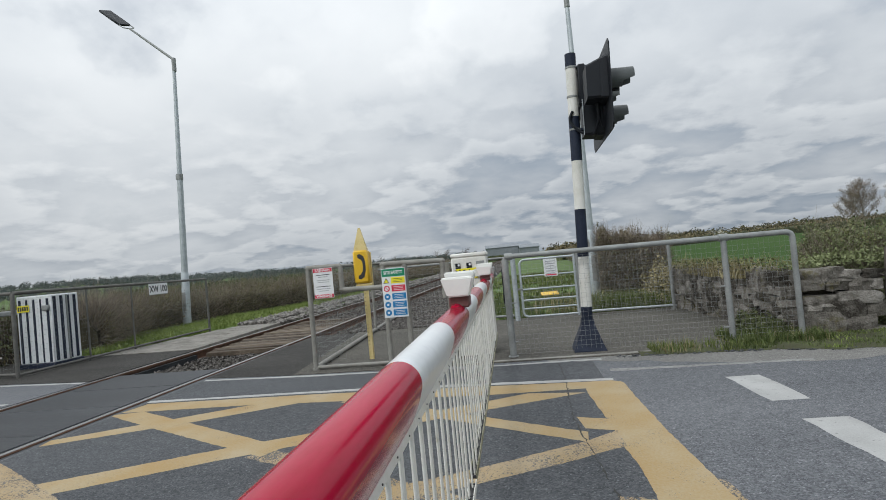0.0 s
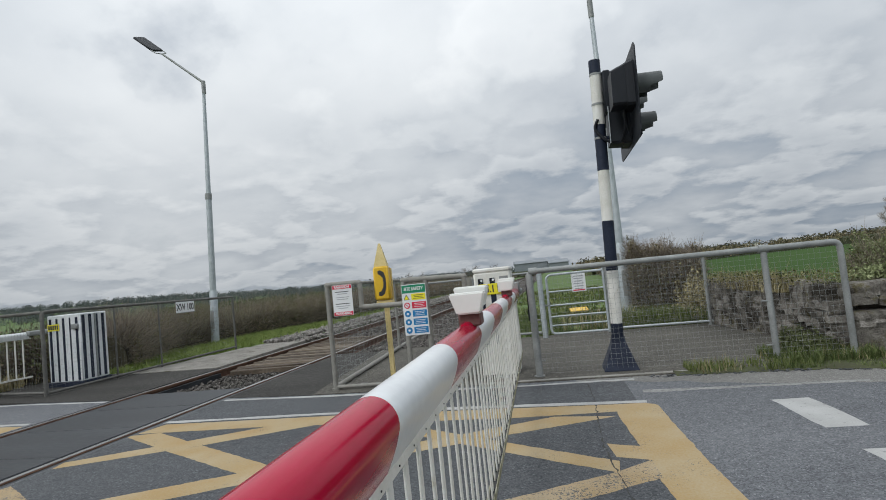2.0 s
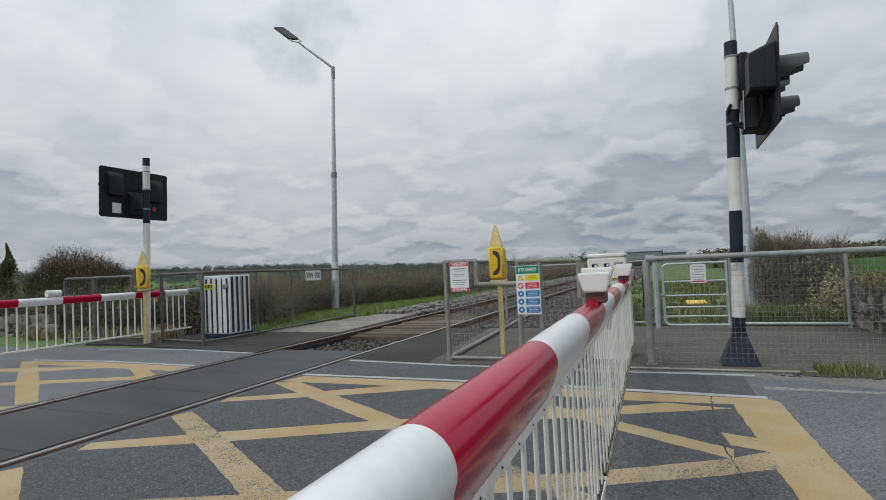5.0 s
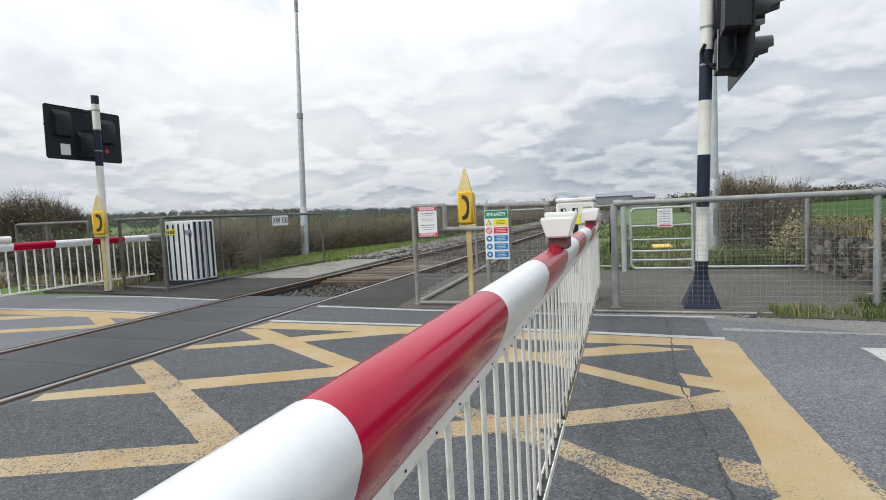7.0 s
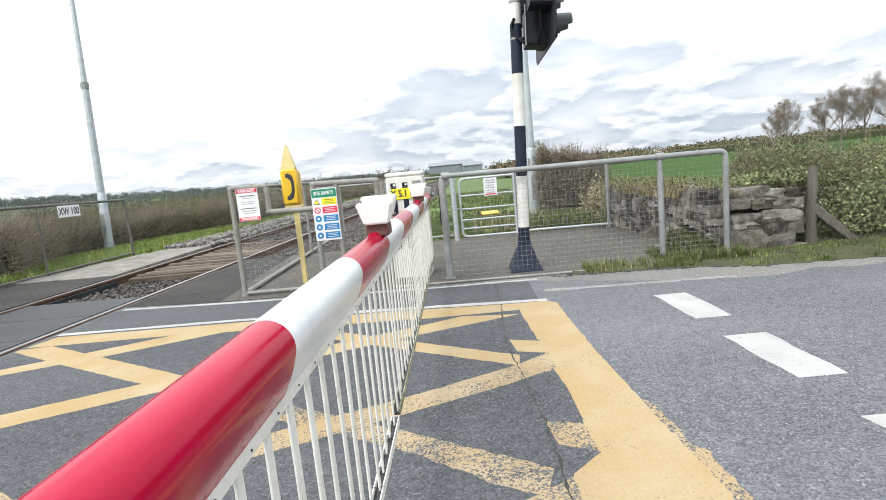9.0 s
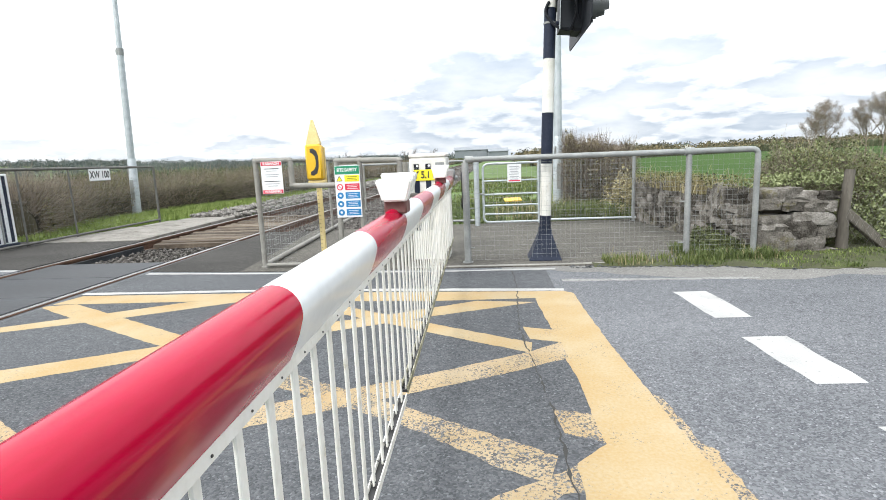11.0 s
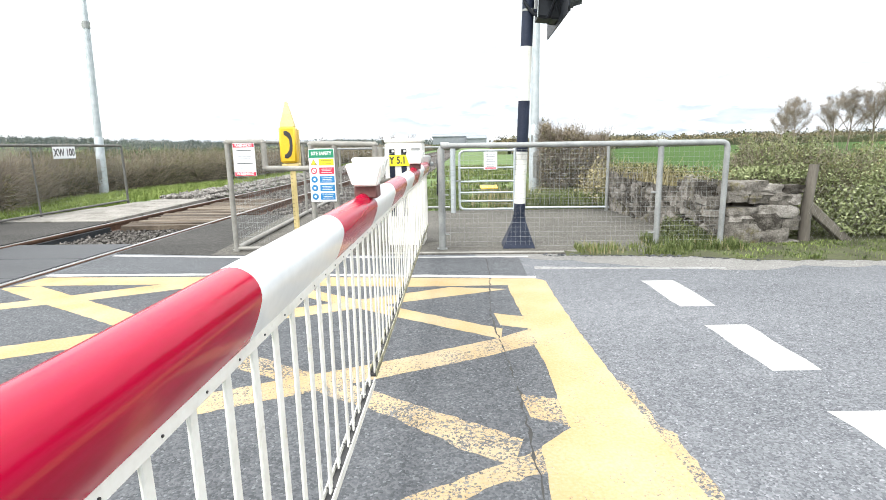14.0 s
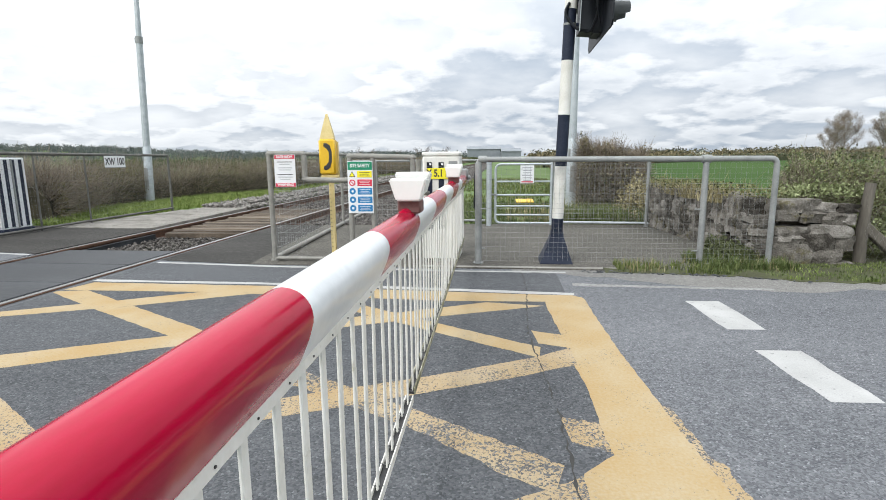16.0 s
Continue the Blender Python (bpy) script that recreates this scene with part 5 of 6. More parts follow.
def wigwag(at, rz, label, cuts, base_flare, z_mid, cable, c=0.12, deep=0.26, tilt=1.9):
    """Signal facing local +x; its backing board lies in the local y-z plane."""
    t = thing("crossing_signal", label, "signal", "crossing signals", at, rz)
    t.matrix_basis = pose(*at, 0, tilt, rz)
    banded_pole(t, cuts)
    if base_flare:
        fl = Shape()
        ring = []
        for z, h in ((-0.03, 0.178), (0.02, 0.178), (0.06, 0.16), (0.3, 0.072), (0.36, 0.066)):
            ring += [(-h, -h, z), (h, -h, z), (h, h, z), (-h, h, z)]
        fl.add(ring, [(4 * i + j, 4 * i + (j + 1) % 4, 4 * i + 4 + (j + 1) % 4, 4 * i + 4 + j) for i in range(4) for j in range(4)] + [(3, 2, 1, 0)])
        part("base_shroud", fl, BLACK, t, "flared black base shroud", smooth=False)
    bx = 0.305
    hw, hh = 0.71, 0.465
    board = Shape()
    out = [(-hw, -hh + c), (-hw + c, -hh), (hw - c, -hh), (hw, -hh + c), (hw, hh - c), (hw - c, hh), (-hw + c, hh), (-hw, hh - c)]
    n = len(out)
    board.add([(bx + d, y, z_mid + z) for d in (0, 0.012) for y, z in out], [tuple(range(n)), tuple(range(2 * n - 1, n - 1, -1))] + [(i, (i + 1) % n, n + (i + 1) % n, n + i) for i in range(n)])
    part("backing_board", board, BLACK_PLASTIC, t, "black backing board with a pale edge", smooth=False)
    for y, z, rr in ((-0.42, 0.1, 0.125), (0.42, 0.15, 0.125), (0.0, -0.19, 0.125)):
        body = Shape()
        for d0, d1, w0, hb, ht in ((0.0, 0.35, 0.33, -0.225, 0.235), (0.35, 1.0, 0.30, -0.21, 0.21)):
            ring = []
            for d_, w_, b_, t_ in ((d0, w0, hb, ht), (d1, w0 * 0.94, hb * 0.97, ht * (0.9 if d1 < 1 else 0.72))):
                xx_ = bx - deep * d_
                ring += [(xx_, y - w_ / 2, z_mid + z + b_ + 0.02), (xx_, y - w_ / 2 + 0.02, z_mid + z + b_), (xx_, y + w_ / 2 - 0.02, z_mid + z + b_), (xx_, y + w_ / 2, z_mid + z + b_ + 0.02), (xx_, y + w_ / 2, z_mid + z + t_ - 0.02), (xx_, y + w_ / 2 - 0.02, z_mid + z + t_), (xx_, y - w_ / 2 + 0.02, z_mid + z + t_), (xx_, y - w_ / 2, z_mid + z + t_ - 0.02)]
            body.add(ring, [tuple(range(8)), tuple(range(15, 7, -1))] + [(i, (i + 1) % 8, 8 + (i + 1) % 8, 8 + i) for i in range(8)])
        hd = part("signal_head", body, BLACK_PLASTIC, t, "black lamp housing with a sloping top")
        hood = Shape()
        m = 18
        ring = []
        for j in range(m + 1):
            a = math.pi * (-0.3 + 1.6 * j / m)
            reach = 0.27 - 0.11 * smooth01(0.1, 0.25, -math.sin(a)) - 0.02 * max(0.0, -math.sin(a))
            for xx_, r_ in ((bx + 0.01, rr), (bx + 0.01 + reach, rr * 0.97), (bx + 0.01 + reach, rr * 0.93), (bx + 0.01, rr * 0.95)):
                ring.append((xx_, y + r_ * math.cos(a), z_mid + z + r_ * math.sin(a)))
        hood.add(ring, [(4 * j + k, 4 * j + 4 + k, 4 * j + 4 + (k + 1) % 4, 4 * j + (k + 1) % 4) for j in range(m) for k in range(4)] + [(0, 1, 2, 3), tuple(4 * m + k for k in (3, 2, 1, 0))])
        part("hood", hood, HOOD_GREY, hd, "dark grey lamp hood")
        part("lens", Shape().cyl((bx + 0.008, y, z_mid + z), (bx + 0.02, y, z_mid + z), rr * 0.9, n=20), AMBER_LENS if y == 0 else RED_LENS, hd)
    for z in (-0.3, 0.08, 0.42):
        part("bracket", Shape().box((0.15, 0, z_mid + z), (0.26, 0.04, 0.035), bev=0.006), BLACK, t)
        part("pole_clip", Shape().cyl((0, 0, z_mid + z - 0.011), (0, 0, z_mid + z + 0.011), 0.067, n=18), GALV, t, "thin steel band")
    if cable:
        part("mounting_box", Shape().box((0.105, -0.02, z_mid + 0.2), (0.08, 0.16, 0.46), bev=0.012), BLACK_PLASTIC, t, "narrow black mounting box")
        part("edge_strip", Shape().box((bx - deep - 0.006, -0.17, z_mid - 0.2), (0.008, 0.012, 0.4)), GALV_BRIGHT, t, "pale steel edge strip")
        part("cable", Shape().tube(bend([(-0.02, -0.07, z_mid - 0.1), (-0.07, -0.06, z_mid - 0.2), (0.05, -0.1, z_mid - 0.36), (0.2, -0.12, z_mid - 0.4), (0.24, -0.3, z_mid - 0.26), (0.21, -0.4, z_mid + 0.0)], 0.06, 5), 0.016, 8), BLACK_PLASTIC, t, "black looped cable")
        part("cable", Shape().tube(bend([(0.2, -0.3, z_mid - 0.03), (0.22, -0.32, z_mid - 0.2), (0.27, -0.28, z_mid - 0.36)], 0.06, 5), 0.008, 8), BLACK_PLASTIC, t)
    return t


wigwag((0.89, 6.5, 0), 0, "crossing signal seen edge-on, on a black and white banded pole", [0.3, 0.5, 1.075, 1.62, 2.18, 2.69, 3.27, 3.42], True, 2.84, True, 0.05, 0.215)
far_sig = wigwag((-8.93, 7.27, 0), 180, "crossing signal seen from behind, on a black and white banded pole", [0.0, 0.02, 2.3, 2.95, 3.4, 3.55], False, 2.87, False, 0.03, 0.07, -1.6)
plate_s = Shape().box((0.301, 0.38, 2.58), (0.006, 0.17, 0.19))
part("label_plate", plate_s, SIGN_WHITE, far_sig, "white square plate on the board's back", smooth=False)
part("red_mark", Shape().cyl((0.295, -0.4, 2.62), (0.303, -0.4, 2.62), 0.04, n=12), SIGN_RED, far_sig)


# ---- street lamps ----
def street_lamp(at, lean, h, arm, label, joint):
    t = thing("street_lamp", label, "street lamp", "street lamps", at)
    lx, ly = lean

    def p(z):
        return (lx * z / h, ly * z / h, z)

    part("base_column", Shape().tube([p(-0.05), p(1.5), p(1.56)], [0.115, 0.11, 0.09], 12), GALV_BRIGHT, t)
    part("column", Shape().tube([p(1.5), p(joint), p(joint + 0.01), p(h)], [0.09, 0.082, 0.07, 0.045], 12), GALV_BRIGHT, t)
    part("collar", Shape().cyl(p(joint - 0.09), p(joint + 0.09), 0.092, n=12).box((p(joint)[0] - 0.09, p(joint)[1], joint), (0.06, 0.06, 0.14), bev=0.015), GALV, t)
    part("service_door", Shape().box((lx * 0.08 + 0.01, -0.108, 0.7), (0.1, 0.02, 0.55), bev=0.005), GALV, t)
    part("service_door", Shape().box((lx * 0.15 - 0.05, -0.09, 1.25), (0.07, 0.02, 0.2), bev=0.005), GALV, t)
    top = Vector(p(h))
    end = top + Vector(arm)
    part("elbow", Shape().cyl(top - Vector((0, 0, 0.35)), top + Vector((0, 0, 0.04)), 0.06, n=12), GALV, t)
    part("arm", Shape().tube([top, top.lerp(end, 0.5), end], [0.04, 0.035, 0.03], 10), GALV, t)
    d = Vector(arm).normalized()
    up_ = Vector((0, -0.35, 1)).normalized()
    sd = d.cross(up_).normalized()
    nrm = sd.cross(d).normalized()
    rot = Matrix((d, sd, nrm)).transposed()
    part("lantern", Shape().box(end + d * 0.62, (0.85, 0.4, 0.07), bev=0.02, rot=rot), BLACK_PLASTIC, t, "flat dark lantern")
    part("bracket", Shape().tube(bend([end + sd * 0.02, end + sd * 0.2 + d * 0.05, end + sd * 0.17 + d * 0.34], 0.05), 0.016, 8).tube(bend([end - sd * 0.02, end - sd * 0.2 + d * 0.05, end - sd * 0.17 + d * 0.34], 0.05), 0.016, 8), GALV, t)
    return t


street_lamp((-9.72, 14.65, 0), (0.27, 0), 7.92, (-1.35, 0.0, 1.15), "tall galvanised lamp column with a raking arm and flat lantern", 4.4)
street_lamp((1.77, 12.4, 0), (0.0, 0), 6.95, (0.35, 0.5, 1.1), "galvanised lamp column behind the signal pole", 4.0)


# ---- far barrier, its cabinet and fences ----
def far_x(y):
    return -9.0


fb = thing("barrier_boom", "red and white banded boom of the far barrier with white bars", "barrier")
cuts = [8.3, 7.72, 7.08, 6.43, 5.78, 5.13, 4.48, 3.8]
for i, (b, a) in enumerate(zip(cuts, cuts[1:])):
    part("red_band" if i % 2 else "white_band", boom_band(a, b, far_x, 0.955), RED if i % 2 else WHITE, fb, "glossy red sheeting" if i % 2 else "glossy white sheeting")
fbar = Shape().box((0, 0, -0.34), (0.018, 0.02, 0.68), bev=0.003).mesh("hanging_bar", WHITE_PAINT, False)
for i in range(31):
    ob = new("hanging_bar", fbar)
    ob.parent = fb
    ob.matrix_basis = pose(-9.0, 8.2 - 0.14 * i, 0.89)
part("bottom_rail", Shape().box((-9.0, 6.1, 0.2), (0.03, 4.5, 0.03), bev=0.004), WHITE_PAINT, fb)
part("hanger_channel", Shape().box((-9.0, 6.1, 0.885), (0.03, 4.5, 0.02), bev=0.004), WHITE_PAINT, fb)
part("boom_lamp", Shape().cyl((-9.0, 5.55, 1.06), (-8.98, 5.75, 1.06), 0.055, n=14).box((-9.0, 5.65, 1.0), (0.05, 0.08, 0.06), bev=0.01), WHITE_PAINT, fb, "white round boom lamp")
part("lamp_face", Shape().cyl((-8.978, 5.75, 1.06), (-8.976, 5.77, 1.06), 0.04, n=14), BLACK_PLASTIC, fb, "dark lamp face")
part("pivot_arm", Shape().box((-8.95, 8.45, 0.97), (0.1, 0.4, 0.09), bev=0.02), GALV, fb)

cab = thing("barrier_cabinet", "white barrier machine cabinet with vertical black stripes", "cabinet", at=(-8.05, 8.42, 0))
part("body", Shape().box((0, 0, 0.66), (0.68, 0.56, 1.16), bev=0.015), WHITE, cab)
part("plinth", Shape().box((0, 0, 0.04), (0.72, 0.6, 0.09), bev=0.01), BLACK, cab)
for k in range(5):
    part("stripe", Shape().box((-0.27 + 0.135 * k, -0.282, 0.64), ((0.05, 0.042, 0.046, 0.03, 0.05)[k], 0.004, 1.08)), BLACK, cab, "black painted stripe")
for k in range(4):
    part("stripe", Shape().box((0.342, -0.215 + 0.135 * k, 0.66), (0.004, 0.062, 1.1)), BLACK, cab, "black painted stripe")
part("seam", Shape().box((0.35, 0.02, 0.66), (0.012, 0.03, 1.12)), GALV, cab)
pl = plate("number_plate", 0.24, 0.115, (-0.2, -0.29, 1.03), SIGN_YELLOW, cab, label="yellow plate with dark marks")
for k in range(5):
    plate("print_bar", 0.03, 0.07, (-0.285 + 0.043 * k, -0.2935, 1.03), INK, cab, 0.002)
part("lock_box", Shape().box((0.25, -0.3, 1.02), (0.13, 0.05, 0.09), bev=0.012), GALV, cab)

f6 = thing("pipe_fence", "grey pipe fence with mesh in front of the striped cabinet", "fence")
part("corner_post", Shape().tube(bend([(-7.5, 7.27, -0.05), (-7.5, 7.27, 1.3), (-7.5, 7.8, 1.305)], 0.05), 0.03, 14), WEATHERED, f6)
part("side_rail", Shape().tube(bend([(-7.5, 7.4, 1.305), (-7.5, 12.28, 1.285), (-7.5, 12.28, -0.05)], 0.06), 0.026, 12), WEATHERED, f6)
part("bottom_rail", Shape().cyl((-7.5, 7.27, 0.05), (-7.5, 12.28, 0.06), 0.022, n=12), WEATHERED, f6)
part("front_rail", Shape().cyl((-7.5, 7.27, 1.3), (-8.8, 7.5, 1.31), 0.026, n=12), WEATHERED, f6)
part("front_bottom_rail", Shape().cyl((-7.5, 7.27, 0.06), (-8.8, 7.5, 0.06), 0.022, n=12), WEATHERED, f6)
for y in (8.65, 9.75):
    pipe_post(f6, -7.5, y, 1.29, 0.016, mat=WEATHERED)
pipe_post(f6, -8.8, 7.5, 1.32, 0.03, mat=WEATHERED)
wire_mesh(f6, (-7.5, 7.3), (-7.5, 12.25), 0.07, 1.28, 0.075, 0.0007)
wire_mesh(f6, (-7.52, 7.28), (-8.78, 7.5), 0.07, 1.28, 0.075, 0.0007)
f7 = thing("pipe_fence", "grey pipe fence panel on the far side of the barrier", "fence")
part("frame", Shape().tube(bend([(-9.75, 7.6, 1.05), (-9.75, 7.6, 1.31), (-11.85, 7.6, 1.33), (-11.85, 7.6, -0.05)], 0.06), 0.03, 12), WEATHERED, f7)
part("bottom_rail", Shape().cyl((-9.3, 7.55, 0.08), (-11.85, 7.6, 0.05), 0.022, n=12), WEATHERED, f7)
pipe_post(f7, -10.9, 7.6, 1.31, 0.045, mat=WEATHERED)
wire_mesh(f7, (-9.78, 7.6), (-11.8, 7.6), 0.08, 1.28, 0.075, 0.0007)
xw = thing("location_sign", "small white location sign lettered XW 100 on the fence", "sign", at=(-7.46, 10.5, 1.155), rz=90)
plate("board", 0.58, 0.235, (0, 0, 0), SIGN_WHITE, xw)
writing("XW 100", 0.19, (0, -0.0032, 0), 0, INK, xw, squeeze=0.8)
plate("edge_strip", 0.58, 0.012, (0, -0.003, -0.112), GALV, xw, 0.002)


# ---- stone wall beside the footpath ----
stone_wall = thing("stone_wall", "old grey limestone rubble wall with moss and ivy", "wall")


def stone_mesh(seed, rough=False):
    r = random.Random(seed)
    bm = bmesh.new()
    bmesh.ops.create_cube(bm, size=1.0)
    bmesh.ops.subdivide_edges(bm, edges=list(bm.edges), cuts=3 if rough else 1, use_grid_fill=True)
    off = Vector((r.uniform(0, 50), r.uniform(0, 50), r.uniform(0, 50)))
    for v in bm.verts:
        p = v.co * 2
        k = (abs(p.x) ** 9 + abs(p.y) ** 9 + abs(p.z) ** 9) ** (1 / 9)
        p = p / k * 0.53
        d = noise.noise(p * 1.9 + off) * 0.2 + noise.noise(p * 5.2 + off) * (0.13 if rough else 0.15)
        v.co = p * (1 + d) + Vector((r.uniform(-0.02, 0.02), r.uniform(-0.02, 0.02), r.uniform(-0.02, 0.02)))
    me = bpy.data.meshes.new("stone")
    bm.to_mesh(me)
    bm.free()
    me.materials.append(STONE)
    me.shade_smooth()
    me.set_sharp_from_angle(angle=radians(24))
    return me


stones = [stone_mesh(i) for i in range(14)]
blocks = [stone_mesh(40 + i, True) for i in range(9)]
r = random.Random(21)


def lay_course(p0, p1, z, h, lo, hi, depth, parent=None, tip=6):
    a, b = Vector((*p0, 0)), Vector((*p1, 0))
    d = (b - a)
    ang = math.degrees(math.atan2(d.y, d.x))
    x = 0.0
    while x < d.length - lo * 0.5:
        w = min(r.uniform(lo, hi), d.length - x)
        c = a + d.normalized() * (x + w / 2)
        ob = new("stone", r.choice(blocks if depth > 0.35 else stones))
        ob.parent = parent or stone_wall
        hh = h * r.uniform(0.75, 1.3)
        ob.matrix_basis = pose(c.x, c.y, z + h / 2 + r.uniform(-0.025, 0.025), r.uniform(-4, 4), r.uniform(-tip, tip), ang + r.uniform(-5, 5)) @ Matrix.Diagonal((w * 1.06, depth * r.uniform(0.95, 1.05), hh * 1.15, 1))
        x += w


z = -0.03
for h, lo, hi in ((0.05, 0.2, 0.4), (0.16, 0.3, 0.42), (0.145, 0.22, 0.36), (0.13, 0.2, 0.4), (0.12, 0.16, 0.3), (0.09, 0.12, 0.26)):
    lay_course((3.2, 6.62), (3.98, 6.62), z, h, lo, hi, 0.36, tip=3)
    z += h
z = -0.02
for k in range(6):
    lay_course((3.21, 6.6), (2.86, 9.9), z, 0.078 + 0.02 * (k % 2), 0.09, 0.26, 0.28)
    z += 0.078 + 0.018 * (k % 2)
lay_course((3.21, 6.75), (2.86, 9.9), 0.49, 0.19, 0.06, 0.12, 0.27, tip=16)
far_wall = thing("stone_wall", "low stone wall with pale upright coping slabs behind the far barrier", "wall")
for k in range(4):
    lay_course((-17.5, 8.5), (-13.0, 8.3), -0.12 + 0.1 * k, 0.11, 0.15, 0.35, 0.34, far_wall)
lay_course((-17.5, 8.45), (-13.0, 8.25), 0.27, 0.22, 0.16, 0.36, 0.12, far_wall, 22)
core = Shape().prism([(3.3, 6.58), (3.86, 6.58), (3.86, 6.68), (3.3, 6.75), (2.96, 9.8), (2.84, 9.8), (3.17, 6.75)], -0.1, 0.66)
part("wall_core", core, SOIL, stone_wall, "dark earth and mortar between the stones", smooth=False)
n = 1300
t = NR.rand(n)
ctr = np.stack([3.16 - 0.34 * t + NR.uniform(-0.2, 0.2, n), 6.7 + 3.2 * t, 0.74 + NR.uniform(-0.04, 0.1, n)], 1)
ob = new("ivy", leaf_mesh("ivy", ctr, 0.034, LEAF_OLIVE))
ob.parent = stone_wall
feet = ctr[:260] - np.array([0, 0, 0.1])
ob = new("dry_stems", stem_mesh("dry_stems", feet, feet + NR.normal(size=(260, 3)) * (0.08, 0.08, 0.05) + (0, 0, 0.16), 0.003, DRYGRASS))
ob.parent = stone_wall

# ---- leaning timber post with brace and chain link ----
tp = thing("fence_post", "weathered timber post with a diagonal brace and chain-link wire", "post")
part("post", Shape().tube([(4.1, 6.55, -0.05), (4.09, 6.55, 0.4), (4.13, 6.56, 0.88)], [0.062, 0.056, 0.05], 10), OLD_POST, tp)
part("brace", Shape().box((4.33, 6.56, 0.23), (0.66, 0.09, 0.1), bev=0.012, rot=Matrix.Rotation(radians(42), 3, "Y")), OLD_POST, tp, "grey timber brace")
cl = Shape()
for i in range(46):
    x0 = 4.12 + i * 0.075
    for sgn in (-1, 1):
        pts = [(x0 + sgn * 0.0375 * (k % 2), 6.5 + 0.01 * math.sin(i + k), 0.02 + 0.07 * k) for k in range(10)]
        cl.tube(pts, 0.0012, 3, False)
part("chain_link", cl, DULL_PIPE, tp, "grey chain-link wire netting", smooth=False)


# ---- hedges ----
def hedge(label, path, width, height, leaves, leaf_size, leaf_mat, twigs, twig_len, twig_mat, core_mat, seed=0, twig_r=0.004, tilt=0.5, extra=None):
    """A hedge along a polyline; height and width may vary along it."""
    h = thing("hedge", label, "hedge")
    P = np.array(path, float)
    seg = np.linalg.norm(np.diff(P, axis=0), axis=1)
    cum = np.r_[0, np.cumsum(seg)]
    total = cum[-1]

    def at(sv):
        return np.stack([np.interp(sv, cum, P[:, 0]), np.interp(sv, cum, P[:, 1])], 1)

    def normal(sv):
        d = at(np.minimum(sv + 0.05, total)) - at(np.maximum(sv - 0.05, 0))
        d = d / np.maximum(np.linalg.norm(d, axis=1, keepdims=True), 1e-6)
        return np.stack([-d[:, 1], d[:, 0]], 1)

    def lump(sv, k):
        return 1 + 0.06 * np.sin(sv * 1.7 + k + seed) + 0.06 * np.sin(sv * 3.9 + 2 * k + seed * 2) + 0.04 * np.sin(sv * 9.1 + k)

    def cloud(n, inner, outer, pw=1.0):
        sv = total * NR.rand(n) ** pw
        a = NR.uniform(0, math.pi, n)
        rad = NR.uniform(inner, outer, n) * (1 + 0.09 * np.sin(sv * 5.3 + 3 * a + seed) * np.sin(sv * 2.3 - 5 * a) + 0.05 * np.sin(sv * 13.7 + 9 * a))
        hw = np.interp(sv / total, np.linspace(0, 1, len(width)), width) / 2 * lump(sv, 0.7)
        hh = np.interp(sv / total, np.linspace(0, 1, len(height)), height) * lump(sv, 2.1)
        cx = np.sign(np.cos(a)) * np.abs(np.cos(a)) ** 0.6 * hw * rad
        cz = np.abs(np.sin(a)) ** 0.6 * hh * rad
        q = at(sv) + normal(sv) * cx[:, None]
        return np.stack([q[:, 0], q[:, 1], np.maximum(cz, 0.02)], 1), normal(sv) * np.cos(a)[:, None], np.sin(a)

    # lumpy inner mass; its dark core colour stands in for shade among the leaves
    ns, na = max(8, int(total / 0.45)), 9
    sv = np.linspace(0, total, ns)
    hw = np.interp(sv / total, np.linspace(0, 1, len(width)), width) / 2 * lump(sv, 0.7) * 0.72
    hh = np.interp(sv / total, np.linspace(0, 1, len(height)), height) * lump(sv, 2.1) * 0.8
    q, nn = at(sv), normal(sv)
    vs, fs = [], []
    for i in range(ns):
        for j in range(na):
            a = math.pi * j / (na - 1)
            k = 1 + NR.uniform(-0.12, 0.12)
            cx = math.copysign(abs(math.cos(a)) ** 0.6, math.cos(a)) * hw[i] * k * 0.84
            vs.append((q[i, 0] + nn[i, 0] * cx, q[i, 1] + nn[i, 1] * cx, max(-0.2, abs(math.sin(a)) ** 0.6 * hh[i] * k * 0.84 - (0.2 if j in (0, na - 1) else 0))))
    for i in range(ns - 1):
        for j in range(na - 1):
            fs.append((i * na + j, i * na + j + 1, (i + 1) * na + j + 1, (i + 1) * na + j))
    fs += [tuple(range(na)), tuple(range(ns * na - 1, ns * na - na - 1, -1))]
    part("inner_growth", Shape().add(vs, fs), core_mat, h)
    pw = 1.5 if total > 20 else 1.0
    if leaves:
        c, _, _ = cloud(leaves, 0.72, 1.08, pw)
        ob = new("foliage", leaf_mesh("foliage", c, leaf_size, leaf_mat))
        ob.parent = h
    if twigs:
        c, nv, sa = cloud(twigs, 0.6, 0.95, pw)
        d = np.stack([nv[:, 0] * 0.6, nv[:, 1] * 0.6, np.maximum(0.15, sa) * tilt + 0.25], 1) + NR.normal(size=(twigs, 3)) * 0.35
        ln = twig_len * NR.uniform(0.4, 1.2, (twigs, 1))
        ob = new("twig_growth", stem_mesh("twig_growth", c, c + unit(d) * ln, twig_r, twig_mat, sag=0.02))
        ob.parent = h
    if extra:
        c, _, _ = cloud(extra[0], 0.85, 1.12, pw)
        c = c[np.sin(c[:, 0] * 2.1 + c[:, 1] * 1.3 + seed) + np.sin(c[:, 1] * 0.83 - c[:, 2] * 3.1) + NR.normal(size=len(c)) * 0.5 > -0.1]
        ob = new("foliage", leaf_mesh("foliage", c, extra[1], extra[2]))
        ob.parent = h
